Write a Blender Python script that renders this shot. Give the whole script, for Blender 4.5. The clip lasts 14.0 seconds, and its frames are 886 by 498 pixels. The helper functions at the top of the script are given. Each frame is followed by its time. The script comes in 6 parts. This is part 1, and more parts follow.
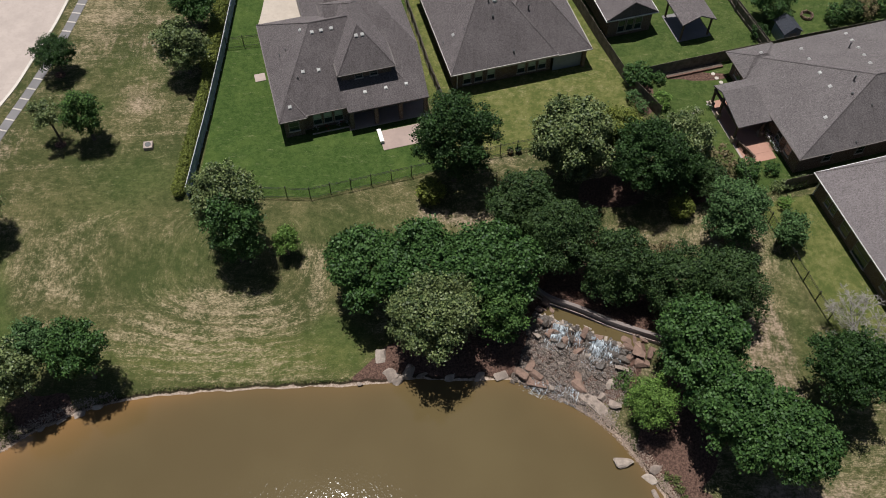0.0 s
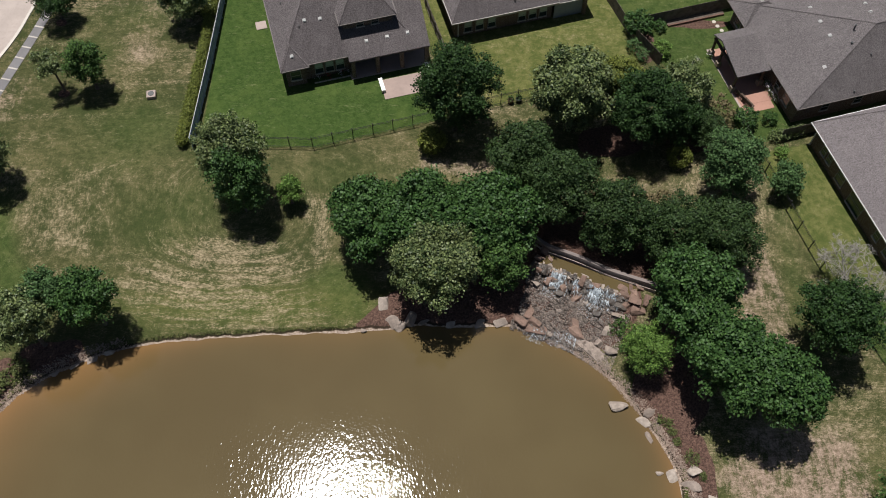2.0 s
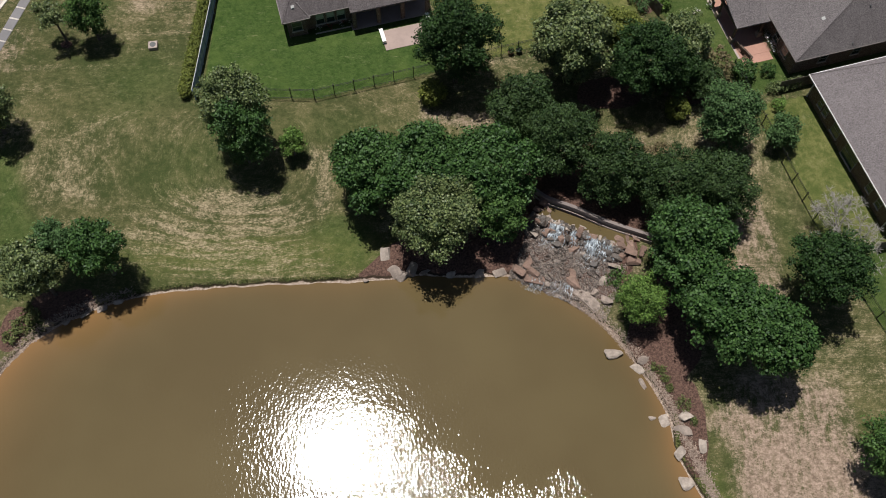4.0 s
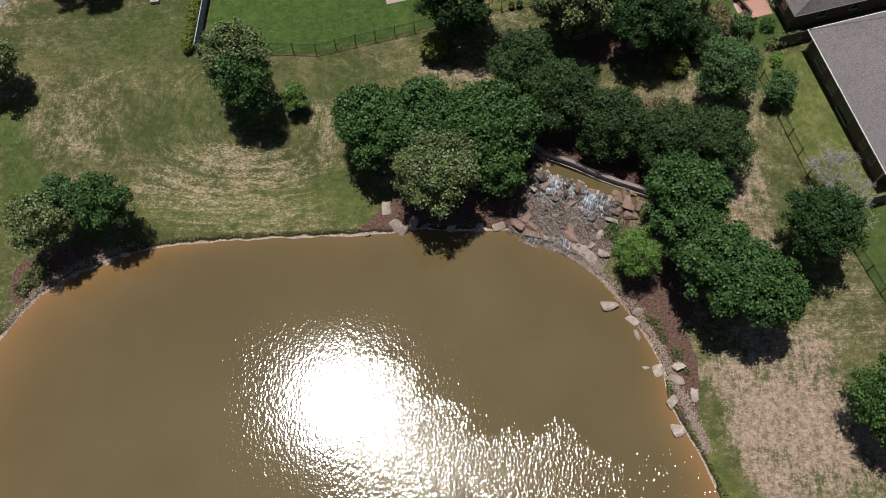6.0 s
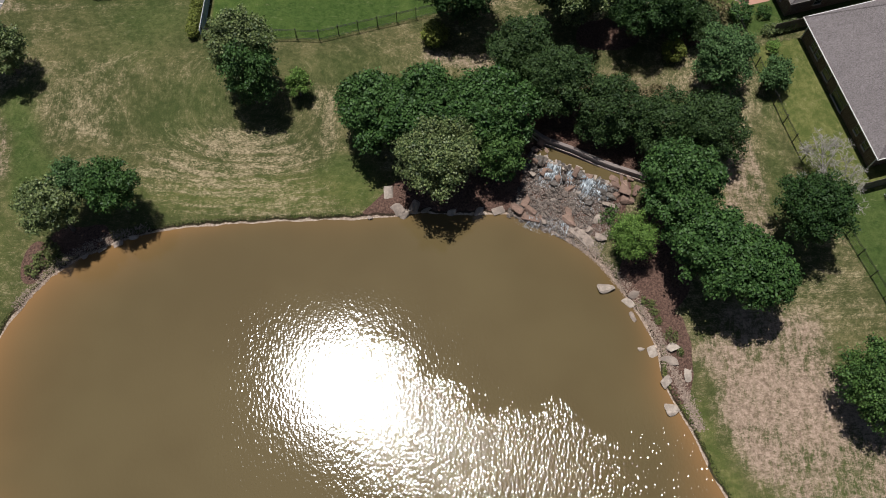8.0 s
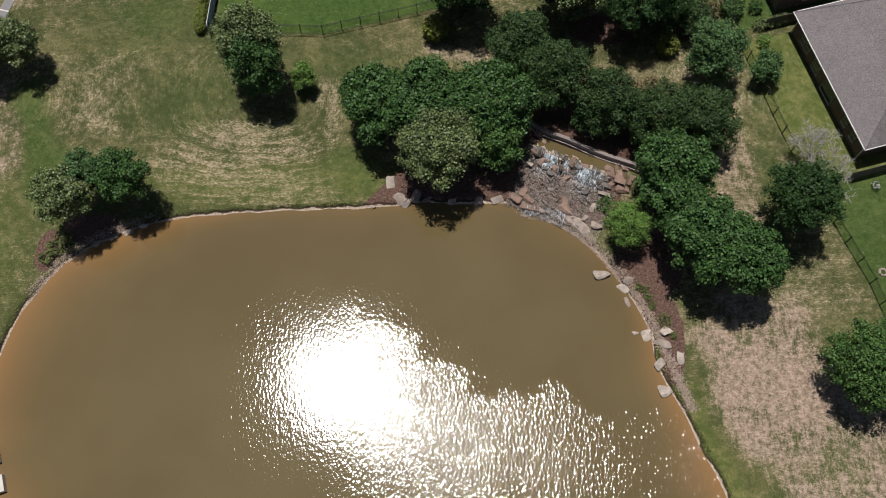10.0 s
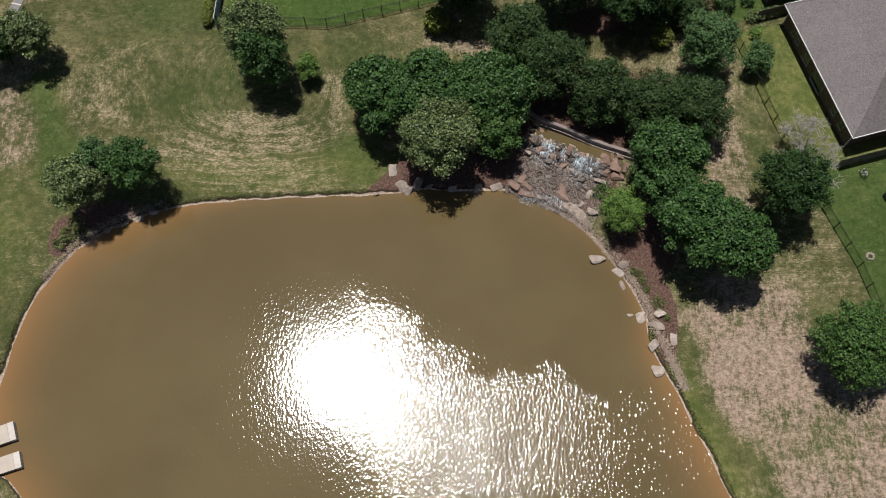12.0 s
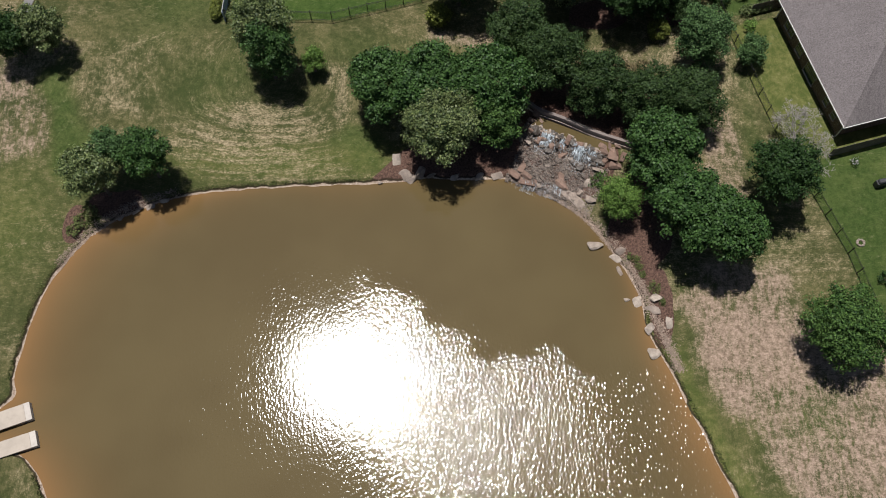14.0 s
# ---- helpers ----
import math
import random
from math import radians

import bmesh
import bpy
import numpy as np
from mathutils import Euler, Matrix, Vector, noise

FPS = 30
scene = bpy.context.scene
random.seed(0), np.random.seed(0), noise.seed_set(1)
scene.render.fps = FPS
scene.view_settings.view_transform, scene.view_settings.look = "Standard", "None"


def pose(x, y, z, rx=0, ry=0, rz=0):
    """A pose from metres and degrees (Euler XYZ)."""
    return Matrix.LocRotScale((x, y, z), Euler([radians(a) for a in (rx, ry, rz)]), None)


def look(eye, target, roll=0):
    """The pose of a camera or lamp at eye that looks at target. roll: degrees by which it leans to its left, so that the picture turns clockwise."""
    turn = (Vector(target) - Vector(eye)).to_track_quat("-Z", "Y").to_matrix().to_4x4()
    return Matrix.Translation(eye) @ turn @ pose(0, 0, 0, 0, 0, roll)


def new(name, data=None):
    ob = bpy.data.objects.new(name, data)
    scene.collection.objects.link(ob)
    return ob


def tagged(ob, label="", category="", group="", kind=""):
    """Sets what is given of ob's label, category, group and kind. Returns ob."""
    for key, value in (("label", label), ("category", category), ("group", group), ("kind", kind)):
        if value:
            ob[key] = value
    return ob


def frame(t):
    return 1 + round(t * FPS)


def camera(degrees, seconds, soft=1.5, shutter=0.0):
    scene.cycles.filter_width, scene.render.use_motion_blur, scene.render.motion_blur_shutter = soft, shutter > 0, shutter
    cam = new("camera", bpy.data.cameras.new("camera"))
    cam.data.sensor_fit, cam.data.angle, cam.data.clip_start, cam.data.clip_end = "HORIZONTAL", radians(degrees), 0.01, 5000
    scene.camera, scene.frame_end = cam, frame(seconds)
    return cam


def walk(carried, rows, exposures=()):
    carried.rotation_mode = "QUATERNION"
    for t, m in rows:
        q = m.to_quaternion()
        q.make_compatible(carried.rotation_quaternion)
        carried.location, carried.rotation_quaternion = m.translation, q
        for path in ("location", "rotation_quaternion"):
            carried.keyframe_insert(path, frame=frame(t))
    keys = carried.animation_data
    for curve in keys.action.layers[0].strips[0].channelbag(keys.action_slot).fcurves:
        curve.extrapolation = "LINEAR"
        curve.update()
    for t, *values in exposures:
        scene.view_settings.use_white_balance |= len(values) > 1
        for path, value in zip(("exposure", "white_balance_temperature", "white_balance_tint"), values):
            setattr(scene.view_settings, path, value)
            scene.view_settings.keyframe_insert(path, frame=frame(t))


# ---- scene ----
cam = camera(53.93, 14.0, soft=1.0)
PATH = [
    (0.0, pose(0.000, 0.000, 73.785, 34.105, 0.019, -0.028)),
    (0.5, pose(-0.033, -0.031, 74.241, 33.137, -0.003, -0.039)),
    (1.0, pose(-0.084, -0.076, 74.716, 32.143, 0.003, -0.047)),
    (1.5, pose(-0.111, -0.120, 75.195, 31.165, -0.006, -0.019)),
    (2.0, pose(-0.135, -0.150, 75.661, 30.187, -0.001, -0.024)),
    (2.5, pose(-0.167, -0.162, 76.106, 29.234, -0.009, -0.017)),
    (3.0, pose(-0.187, -0.199, 76.586, 28.289, -0.024, -0.010)),
    (5.5, pose(-0.243, -0.592, 78.880, 23.976, -0.046, 0.028)),
    (6.0, pose(-0.213, -0.690, 79.289, 23.175, -0.038, 0.072)),
    (6.5, pose(-0.203, -0.814, 79.715, 22.391, -0.030, 0.121)),
    (7.0, pose(-0.169, -0.963, 80.176, 21.977, -0.030, 0.170)),
    (7.5, pose(-0.148, -1.127, 80.633, 22.055, -0.025, 0.208)),
    (8.0, pose(-0.131, -1.354, 81.139, 22.011, -0.018, 0.252)),
    (10.5, pose(-0.288, -3.925, 83.995, 21.808, -0.031, 0.143)),
    (11.0, pose(-0.292, -4.425, 84.602, 21.730, -0.005, 0.129)),
    (11.5, pose(-0.286, -4.909, 85.176, 21.633, 0.021, 0.130)),
    (12.0, pose(-0.263, -5.403, 85.720, 21.543, 0.047, 0.122)),
    (12.5, pose(-0.256, -5.931, 86.235, 21.499, 0.070, 0.125)),
    (13.0, pose(-0.264, -6.493, 86.747, 21.479, 0.097, 0.131)),
    (13.5, pose(-0.286, -7.071, 87.234, 21.473, 0.131, 0.124)),
    (14.0, pose(-0.314, -7.671, 87.740, 21.500, 0.161, 0.147)),
]
walk(cam, PATH)

# ---- world, sun ----
SUN_AZ, SUN_EL = radians(-26.2), radians(75.5)
SUN = Vector((math.sin(SUN_AZ) * math.cos(SUN_EL), math.cos(SUN_AZ) * math.cos(SUN_EL), math.sin(SUN_EL)))
world = bpy.data.worlds.new("sky")
scene.world = world
world.use_nodes = True
_n = world.node_tree.nodes
_sky = _n.new("ShaderNodeTexSky")
_sky.sky_type = "NISHITA"
_sky.sun_disc = False
_sky.sun_elevation = SUN_EL
_sky.sun_rotation = SUN_AZ
_n["Background"].inputs["Strength"].default_value = 0.04
world.node_tree.links.new(_sky.outputs[0], _n["Background"].inputs["Color"])
_sun = bpy.data.lights.new("sun", "SUN")
_sun.energy, _sun.angle, _sun.color = 5.0, radians(0.53), (1.0, 0.98, 0.96)
sun = new("sun", _sun)
sun.matrix_world = look(SUN * 300, (0, 0, 0))
scene.view_settings.exposure = 0.12


# ---- materials ----
class Mat:
    """Small wrapper to write node trees in few lines."""

    def __init__(self, name, rough=0.8, metal=0.0, spec=0.5):
        self.m = bpy.data.materials.new(name)
        self.m.use_nodes = True
        self.t = self.m.node_tree
        self.b = self.t.nodes["Principled BSDF"]
        self.b.inputs["Roughness"].default_value = rough
        self.b.inputs["Metallic"].default_value = metal
        self.b.inputs["Specular IOR Level"].default_value = spec
        self.pos = self.node("ShaderNodeNewGeometry").outputs["Position"]

    def node(self, kind, **props):
        n = self.t.nodes.new(kind)
        for k, val in props.items():
            if k == "op":
                n.operation = val
            elif k == "blend":
                n.blend_type = val
            elif k == "clamp":
                n.use_clamp = val
        return n

    def put(self, sock, val):
        if isinstance(val, (int, float)):
            sock.default_value = val
        elif isinstance(val, (tuple, list)):
            sock.default_value = (*val, 1.0) if sock.type == "RGBA" and len(val) == 3 else val
        else:
            self.t.links.new(val, sock)

    def noise(self, scale, detail=3, rough=0.6, vec=None, distort=0.0):
        n = self.node("ShaderNodeTexNoise")
        self.put(n.inputs["Vector"], vec or self.pos)
        n.inputs["Scale"].default_value = scale
        n.inputs["Detail"].default_value = detail
        n.inputs["Roughness"].default_value = rough
        n.inputs["Distortion"].default_value = distort
        return n.outputs["Fac"]

    def stretch(self, sx, sy, sz, turn=0.0, vec=None):
        n = self.node("ShaderNodeMapping")
        self.put(n.inputs["Vector"], vec or self.pos)
        n.inputs["Scale"].default_value = (sx, sy, sz)
        n.inputs["Rotation"].default_value = (0, 0, turn)
        return n.outputs[0]

    def math(self, op, a, b=0.0, clamp=False):
        n = self.node("ShaderNodeMath", op=op, clamp=clamp)
        self.put(n.inputs[0], a)
        self.put(n.inputs[1], b)
        return n.outputs[0]

    def ramp(self, fac, lo, hi):
        n = self.node("ShaderNodeMapRange")
        n.interpolation_type = "SMOOTHSTEP"
        self.put(n.inputs["Value"], fac)
        n.inputs["From Min"].default_value = lo
        n.inputs["From Max"].default_value = hi
        return n.outputs[0]

    def mix(self, fac, a, b, blend="MIX"):
        n = self.node("ShaderNodeMix", blend=blend)
        n.data_type = "RGBA"
        n.blend_type = blend
        self.put(n.inputs[0], fac)
        self.put(n.inputs[6], a)
        self.put(n.inputs[7], b)
        return n.outputs[2]

    def attr(self, name):
        n = self.node("ShaderNodeAttribute")
        n.attribute_name = name
        return n.outputs["Fac"]

    def rand(self):
        return self.node("ShaderNodeObjectInfo").outputs["Random"]

    def island(self):
        return self.node("ShaderNodeNewGeometry").outputs["Random Per Island"]

    def color(self, c):
        self.put(self.b.inputs["Base Color"], c)
        return self

    def bump(self, height, dist=0.02, strength=1.0):
        n = self.node("ShaderNodeBump")
        n.inputs["Distance"].default_value = dist
        n.inputs["Strength"].default_value = strength
        self.put(n.inputs["Height"], height)
        self.put(self.b.inputs["Normal"], n.outputs[0])
        return self


def plain(name, c, rough=0.7, metal=0.0, var=0.25, scale=4.0, bump=0.006, fine=40.0):
    """Painted, cast or sawn surface with stains at two scales."""
    m = Mat(name, rough, metal)
    d = tuple(x * (1 - var) for x in c)
    e = tuple(min(1, x * (1 + var * 0.6)) for x in c)
    a = m.mix(m.ramp(m.noise(scale, 4), 0.3, 0.7), d, e)
    m.color(m.mix(m.math("MULTIPLY", m.noise(fine, 2), 0.35), a, d))
    m.bump(m.noise(fine, 3), bump)
    return m.m


def make_ground():
    m = Mat("ground_cover", 0.95, spec=0.1)

    def swing(fac, k):
        return m.math("MULTIPLY", m.math("SUBTRACT", fac, 0.5), k)

    def total(*terms):
        out = terms[0]
        for t in terms[1:]:
            out = m.math("ADD", out, t)
        return out

    big, mid, clump = m.noise(0.12, 4, 0.6), m.noise(0.5, 5, 0.65), m.noise(1.5, 5, 0.7)
    fine, grit = m.noise(4.6, 6, 0.8, distort=0.4), m.noise(9.5, 4, 0.75)
    # clippings lie along the mower's laps: long thin wisps, and finer ones across a warped grain
    sep = m.node("ShaderNodeSeparateXYZ")
    m.put(sep.inputs[0], m.pos)
    lap = total(m.math("MULTIPLY", m.attr("lap"), 40.0), m.math("MULTIPLY", m.noise(0.22, 2), 0.9))

    def wisps(along, across, detail, rough):
        com = m.node("ShaderNodeCombineXYZ")
        m.put(com.inputs[0], m.math("MULTIPLY", lap, across))
        m.put(com.inputs[1], m.math("MULTIPLY", sep.outputs[0], along))
        m.put(com.inputs[2], m.math("MULTIPLY", sep.outputs[1], along * 0.5))
        return m.noise(1.0, detail, rough, com.outputs[0])

    row, track, wisp, hair = wisps(0.045, 1.4, 3, 0.6), wisps(0.05, 0.62, 2, 0.5), wisps(0.5, 2.8, 4, 0.7), wisps(3.2, 6.5, 4, 0.8)
    warp = m.node("ShaderNodeVectorMath", op="ADD")
    m.put(warp.inputs[0], m.pos)
    wn = m.node("ShaderNodeTexNoise")
    wn.inputs["Scale"].default_value = 0.4
    m.put(wn.inputs["Vector"], m.pos)
    m.put(warp.inputs[1], wn.outputs["Color"])
    cross = m.noise(1.0, 4, 0.75, m.stretch(2.2, 6.0, 1.0, 0.7, warp.outputs[0]))
    fall = m.noise(1.0, 4, 0.7, m.stretch(2.6, 0.55, 1.0, 0.35, warp.outputs[0]))
    mow, dry, edge, lushness, pink = m.attr("mow"), m.attr("dry"), m.attr("edge"), m.attr("lush"), m.attr("pink")
    lines = m.math("MULTIPLY", total(swing(row, 3.2), swing(track, 0.8), swing(wisp, 1.3), swing(hair, 0.5)), mow)
    # living grass
    tone = total(0.5, swing(big, 0.7), swing(mid, 0.7), swing(clump, 0.6), swing(wisp, 0.4), swing(hair, 0.6), swing(grit, 0.9))
    meadow = m.mix(m.ramp(tone, 0.3, 0.72), (0.045, 0.055, 0.0185), (0.122, 0.109, 0.048))
    lush = m.mix(m.ramp(total(clump, swing(hair, 0.6), swing(grit, 0.7)), 0.3, 0.7), (0.03, 0.06, 0.012), (0.062, 0.1, 0.024))
    lush = m.mix(m.math("MULTIPLY", m.ramp(total(mid, swing(big, 0.8)), 0.44, 0.68), 0.45), lush, (0.082, 0.122, 0.028))
    yellow = m.mix(m.ramp(total(clump, swing(mid, 0.9), swing(hair, 0.5), swing(grit, 0.6)), 0.3, 0.7), (0.08, 0.1, 0.025), (0.155, 0.155, 0.05))
    c = m.mix(lushness, meadow, lush)
    c = m.mix(m.attr("yellow"), c, yellow)
    # thatch shows where the sward is thin
    straw = m.mix(m.ramp(total(hair, swing(cross, 0.8)), 0.36, 0.66), (0.15, 0.12, 0.07), (0.4, 0.318, 0.205))
    thatch = m.mix(m.ramp(total(fine, swing(cross, 0.5), swing(clump, 0.7)), 0.34, 0.66), (0.185, 0.127, 0.095), (0.45, 0.328, 0.258))
    straw = m.mix(pink, straw, thatch)
    bare = total(dry, swing(big, 0.6), swing(mid, 1.1), swing(clump, 0.9), swing(fine, 1.1), swing(grit, 1.5), m.math("MULTIPLY", m.math("ADD", swing(hair, 0.9), lines), m.math("SUBTRACT", 1.0, m.math("MULTIPLY", pink, 0.85))), swing(cross, 0.6), m.math("MULTIPLY", swing(fall, 1.8), pink), m.math("MULTIPLY", lushness, -0.16))
    c = m.mix(m.math("MULTIPLY", m.ramp(bare, 0.25, 0.98), 0.9), c, straw)
    # tufts that stay green in the thin sward
    tuft = m.math("MULTIPLY", m.ramp(total(m.noise(2.0, 5, 0.75), swing(fine, 0.6)), 0.5, 0.7), m.math("MULTIPLY", dry, 0.42))
    c = m.mix(tuft, c, (0.072, 0.07, 0.03))
    c = m.mix(m.math("MULTIPLY", m.ramp(total(wisp, swing(hair, 0.7)), 0.6, 0.76), m.math("MULTIPLY", m.math("SUBTRACT", 1.0, pink), m.math("ADD", 0.13, m.math("MULTIPLY", mow, 0.3)))), c, (0.34, 0.3, 0.175))
    bark = m.mix(m.ramp(fine, 0.36, 0.64), (0.05, 0.028, 0.022), (0.165, 0.098, 0.076))
    beach = m.mix(m.ramp(fine, 0.36, 0.62), (0.24, 0.165, 0.12), (0.52, 0.42, 0.34))
    c = m.mix(m.ramp(total(m.attr("soil"), swing(clump, 0.3)), 0.44, 0.56), c, bark)
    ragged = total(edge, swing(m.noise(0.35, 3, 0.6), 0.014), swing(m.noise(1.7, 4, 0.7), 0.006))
    # bank cut: dark wet soil, with the undercut's shadow painted into the line
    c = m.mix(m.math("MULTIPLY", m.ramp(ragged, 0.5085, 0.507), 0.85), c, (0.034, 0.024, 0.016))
    c = m.mix(m.ramp(ragged, 0.5052, 0.5038), c, beach)
    # gaps between the blades, their shade put into the colour as dark speckle
    c = m.mix(m.math("MULTIPLY", m.ramp(m.noise(6.0, 6, 0.85), 0.46, 0.62), 0.66), c, m.mix(0.6, c, (0.01, 0.013, 0.004)))
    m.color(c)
    m.bump(total(hair, m.noise(9.0, 5, 0.85)), 0.08, 0.8)
    return m.m


def make_water():
    m = Mat("pond_water", 1.0, spec=0.0)
    mud = m.mix(m.ramp(m.noise(0.05, 3), 0.35, 0.65), (0.086, 0.063, 0.028), (0.1, 0.075, 0.034))
    m.color(m.mix(m.attr("shallow"), mud, (0.19, 0.105, 0.042)))
    # wavelets: crests that run with the wind and a cross chop
    crest = m.noise(4.7, 0, 0.5, m.stretch(1.0, 0.5, 1.0, 0.16))
    chop = m.noise(7.4, 0, 0.5, m.stretch(1.0, 0.75, 1.0, -0.4))
    height = m.math("ADD", crest, m.math("MULTIPLY", chop, 0.55))
    n = m.node("ShaderNodeBump")
    n.inputs["Distance"].default_value = 0.042
    m.put(n.inputs["Height"], m.math("MULTIPLY", height, m.attr("wind")))
    both = m.node("ShaderNodeMixShader")
    m.put(both.inputs[0], m.math("SUBTRACT", 0.52, m.math("MULTIPLY", m.attr("gust"), 0.12)))
    # glassy wavelet faces, and faces dulled by the smallest ripples where gusts touch the water
    for k, (base, more) in enumerate(((0.08, 0.01), (0.128, 0.035))):
        g = m.node("ShaderNodeBsdfGlossy")
        g.distribution = "BECKMANN"
        m.put(g.inputs["Roughness"], m.math("ADD", base, m.math("MULTIPLY", m.attr("gust"), more)))
        m.put(g.inputs["Normal"], n.outputs[0])
        m.t.links.new(g.outputs[0], both.inputs[1 + k])
    fr = m.node("ShaderNodeFresnel")
    fr.inputs["IOR"].default_value = 1.55
    mixed = m.node("ShaderNodeMixShader")
    m.put(mixed.inputs[0], fr.outputs[0])
    m.t.links.new(m.b.outputs[0], mixed.inputs[1])
    m.t.links.new(both.outputs[0], mixed.inputs[2])
    m.t.links.new(mixed.outputs[0], m.t.nodes["Material Output"].inputs["Surface"])
    return m.m


def make_shingles(name, a, b):
    m = Mat(name, 0.95, spec=0.2)
    n = m.node("ShaderNodeTexBrick")
    m.put(n.inputs["Vector"], m.stretch(1, 1, 1, radians(-15.6)))
    n.inputs["Scale"].default_value = 3.4
    n.inputs["Color1"].default_value = (*[x * 0.8 for x in a], 1)
    n.inputs["Color2"].default_value = (*[x * 1.12 for x in b], 1)
    n.inputs["Mortar"].default_value = (*[x * 0.6 for x in a], 1)
    n.inputs["Mortar Size"].default_value = 0.035
    n.inputs["Bias"].default_value = -0.1
    # algae streaks running downslope, with painted shade on faces turned north, away from sun
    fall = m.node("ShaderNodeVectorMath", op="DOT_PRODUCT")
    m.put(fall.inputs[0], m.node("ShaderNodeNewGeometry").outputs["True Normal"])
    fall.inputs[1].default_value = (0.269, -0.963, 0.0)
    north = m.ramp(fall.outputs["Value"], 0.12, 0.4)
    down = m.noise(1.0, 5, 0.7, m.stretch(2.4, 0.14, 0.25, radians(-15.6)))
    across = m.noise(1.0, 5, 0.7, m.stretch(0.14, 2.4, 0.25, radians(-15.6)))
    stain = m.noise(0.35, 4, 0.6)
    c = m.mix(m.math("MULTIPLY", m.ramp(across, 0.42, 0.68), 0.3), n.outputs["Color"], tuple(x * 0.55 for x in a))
    algae_shade = m.math("MULTIPLY", north, m.ramp(m.math("ADD", m.math("MULTIPLY", down, 0.75), m.math("MULTIPLY", stain, 0.25)), 0.16, 0.56))
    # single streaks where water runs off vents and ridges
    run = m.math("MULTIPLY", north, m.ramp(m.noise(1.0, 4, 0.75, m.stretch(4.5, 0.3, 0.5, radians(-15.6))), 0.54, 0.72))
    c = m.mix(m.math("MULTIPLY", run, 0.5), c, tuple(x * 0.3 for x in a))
    # darkens the whole away-facing slope, streaks and painted shade together
    c = m.mix(m.math("MULTIPLY", algae_shade, 0.9), c, tuple(x * 0.42 for x in a))
    c = m.mix(m.math("MULTIPLY", m.ramp(stain, 0.4, 0.7), 0.25), c, tuple(x * 1.1 for x in b))
    c = m.mix(m.ramp(m.noise(7.0, 4, 0.85), 0.35, 0.65), m.mix(0.46, c, tuple(x * 0.4 for x in a)), m.mix(0.3, c, tuple(min(1, x * 1.5) for x in b)))
    m.color(c)
    m.bump(m.math("ADD", n.outputs["Fac"], m.noise(14, 3, 0.8)), 0.03)
    return m.m


def make_brick(name, a, b):
    m = Mat(name, 0.9, spec=0.3)
    n = m.node("ShaderNodeTexBrick")
    sep = m.node("ShaderNodeSeparateXYZ")
    m.put(sep.inputs[0], m.stretch(1, 1, 1, radians(-15.6)))
    com = m.node("ShaderNodeCombineXYZ")
    m.put(com.inputs[0], m.math("ADD", sep.outputs[0], sep.outputs[1]))
    m.put(com.inputs[1], sep.outputs[2])
    m.put(n.inputs["Vector"], com.outputs[0])
    n.inputs["Scale"].default_value = 4.6
    n.inputs["Color1"].default_value = (*a, 1)
    n.inputs["Color2"].default_value = (*b, 1)
    n.inputs["Mortar"].default_value = (0.3, 0.27, 0.24, 1)
    n.inputs["Mortar Size"].default_value = 0.022
    m.color(m.mix(m.math("MULTIPLY", m.noise(1.2, 3), 0.4), n.outputs["Color"], a))
    m.bump(n.outputs["Fac"], -0.008)
    return m.m


def make_leaf(name, dark, light, rough=0.62, spec=0.22, trans=0.07):
    m = Mat(name, rough, spec=spec)
    c = m.mix(m.math("POWER", m.island(), 1.5), dark, tuple(x * 1.28 for x in light))
    c = m.mix(m.ramp(m.noise(0.7, 3), 0.35, 0.7), c, m.mix(0.4, c, light))
    m.color(c)
    t = m.node("ShaderNodeBsdfTranslucent")
    m.put(t.inputs["Color"], m.mix(0.35, c, (0.16, 0.26, 0.03)))
    s = m.node("ShaderNodeMixShader")
    s.inputs[0].default_value = trans
    out = m.t.nodes["Material Output"]
    m.t.links.new(m.b.outputs[0], s.inputs[1])
    m.t.links.new(t.outputs[0], s.inputs[2])
    m.t.links.new(s.outputs[0], out.inputs["Surface"])
    return m.m


def make_rock(name, a, b, wet=0.85, joined=False):
    m = Mat(name, wet, spec=0.4)
    base = m.mix(m.island() if joined else m.rand(), a, b)
    c = m.mix(m.ramp(m.noise(2.2, 5, 0.65), 0.35, 0.7), m.mix(0.55, base, (0.06, 0.045, 0.035)), base)
    m.color(m.mix(m.math("MULTIPLY", m.noise(17, 3, 0.7), 0.4), c, b))
    m.bump(m.noise(6, 5, 0.7), 0.08)
    return m.m


def make_bedrock():
    m = Mat("wet_bedrock", 0.6, spec=0.3)
    c = m.mix(m.ramp(m.noise(1.3, 6, 0.7), 0.36, 0.64), (0.045, 0.035, 0.028), (0.17, 0.135, 0.11))
    c = m.mix(m.math("MULTIPLY", m.ramp(m.noise(0.7, 4), 0.5, 0.65), 0.6), c, (0.15, 0.085, 0.06))
    c = m.mix(m.math("MULTIPLY", m.ramp(m.noise(9, 6, 0.8), 0.52, 0.66), 0.7), c, (0.42, 0.37, 0.33))
    m.color(m.mix(m.math("MULTIPLY", m.ramp(m.noise(6, 7, 0.85), 0.5, 0.4), 0.75), c, (0.018, 0.015, 0.012)))
    m.bump(m.noise(7, 7, 0.8), 0.16)
    return m.m


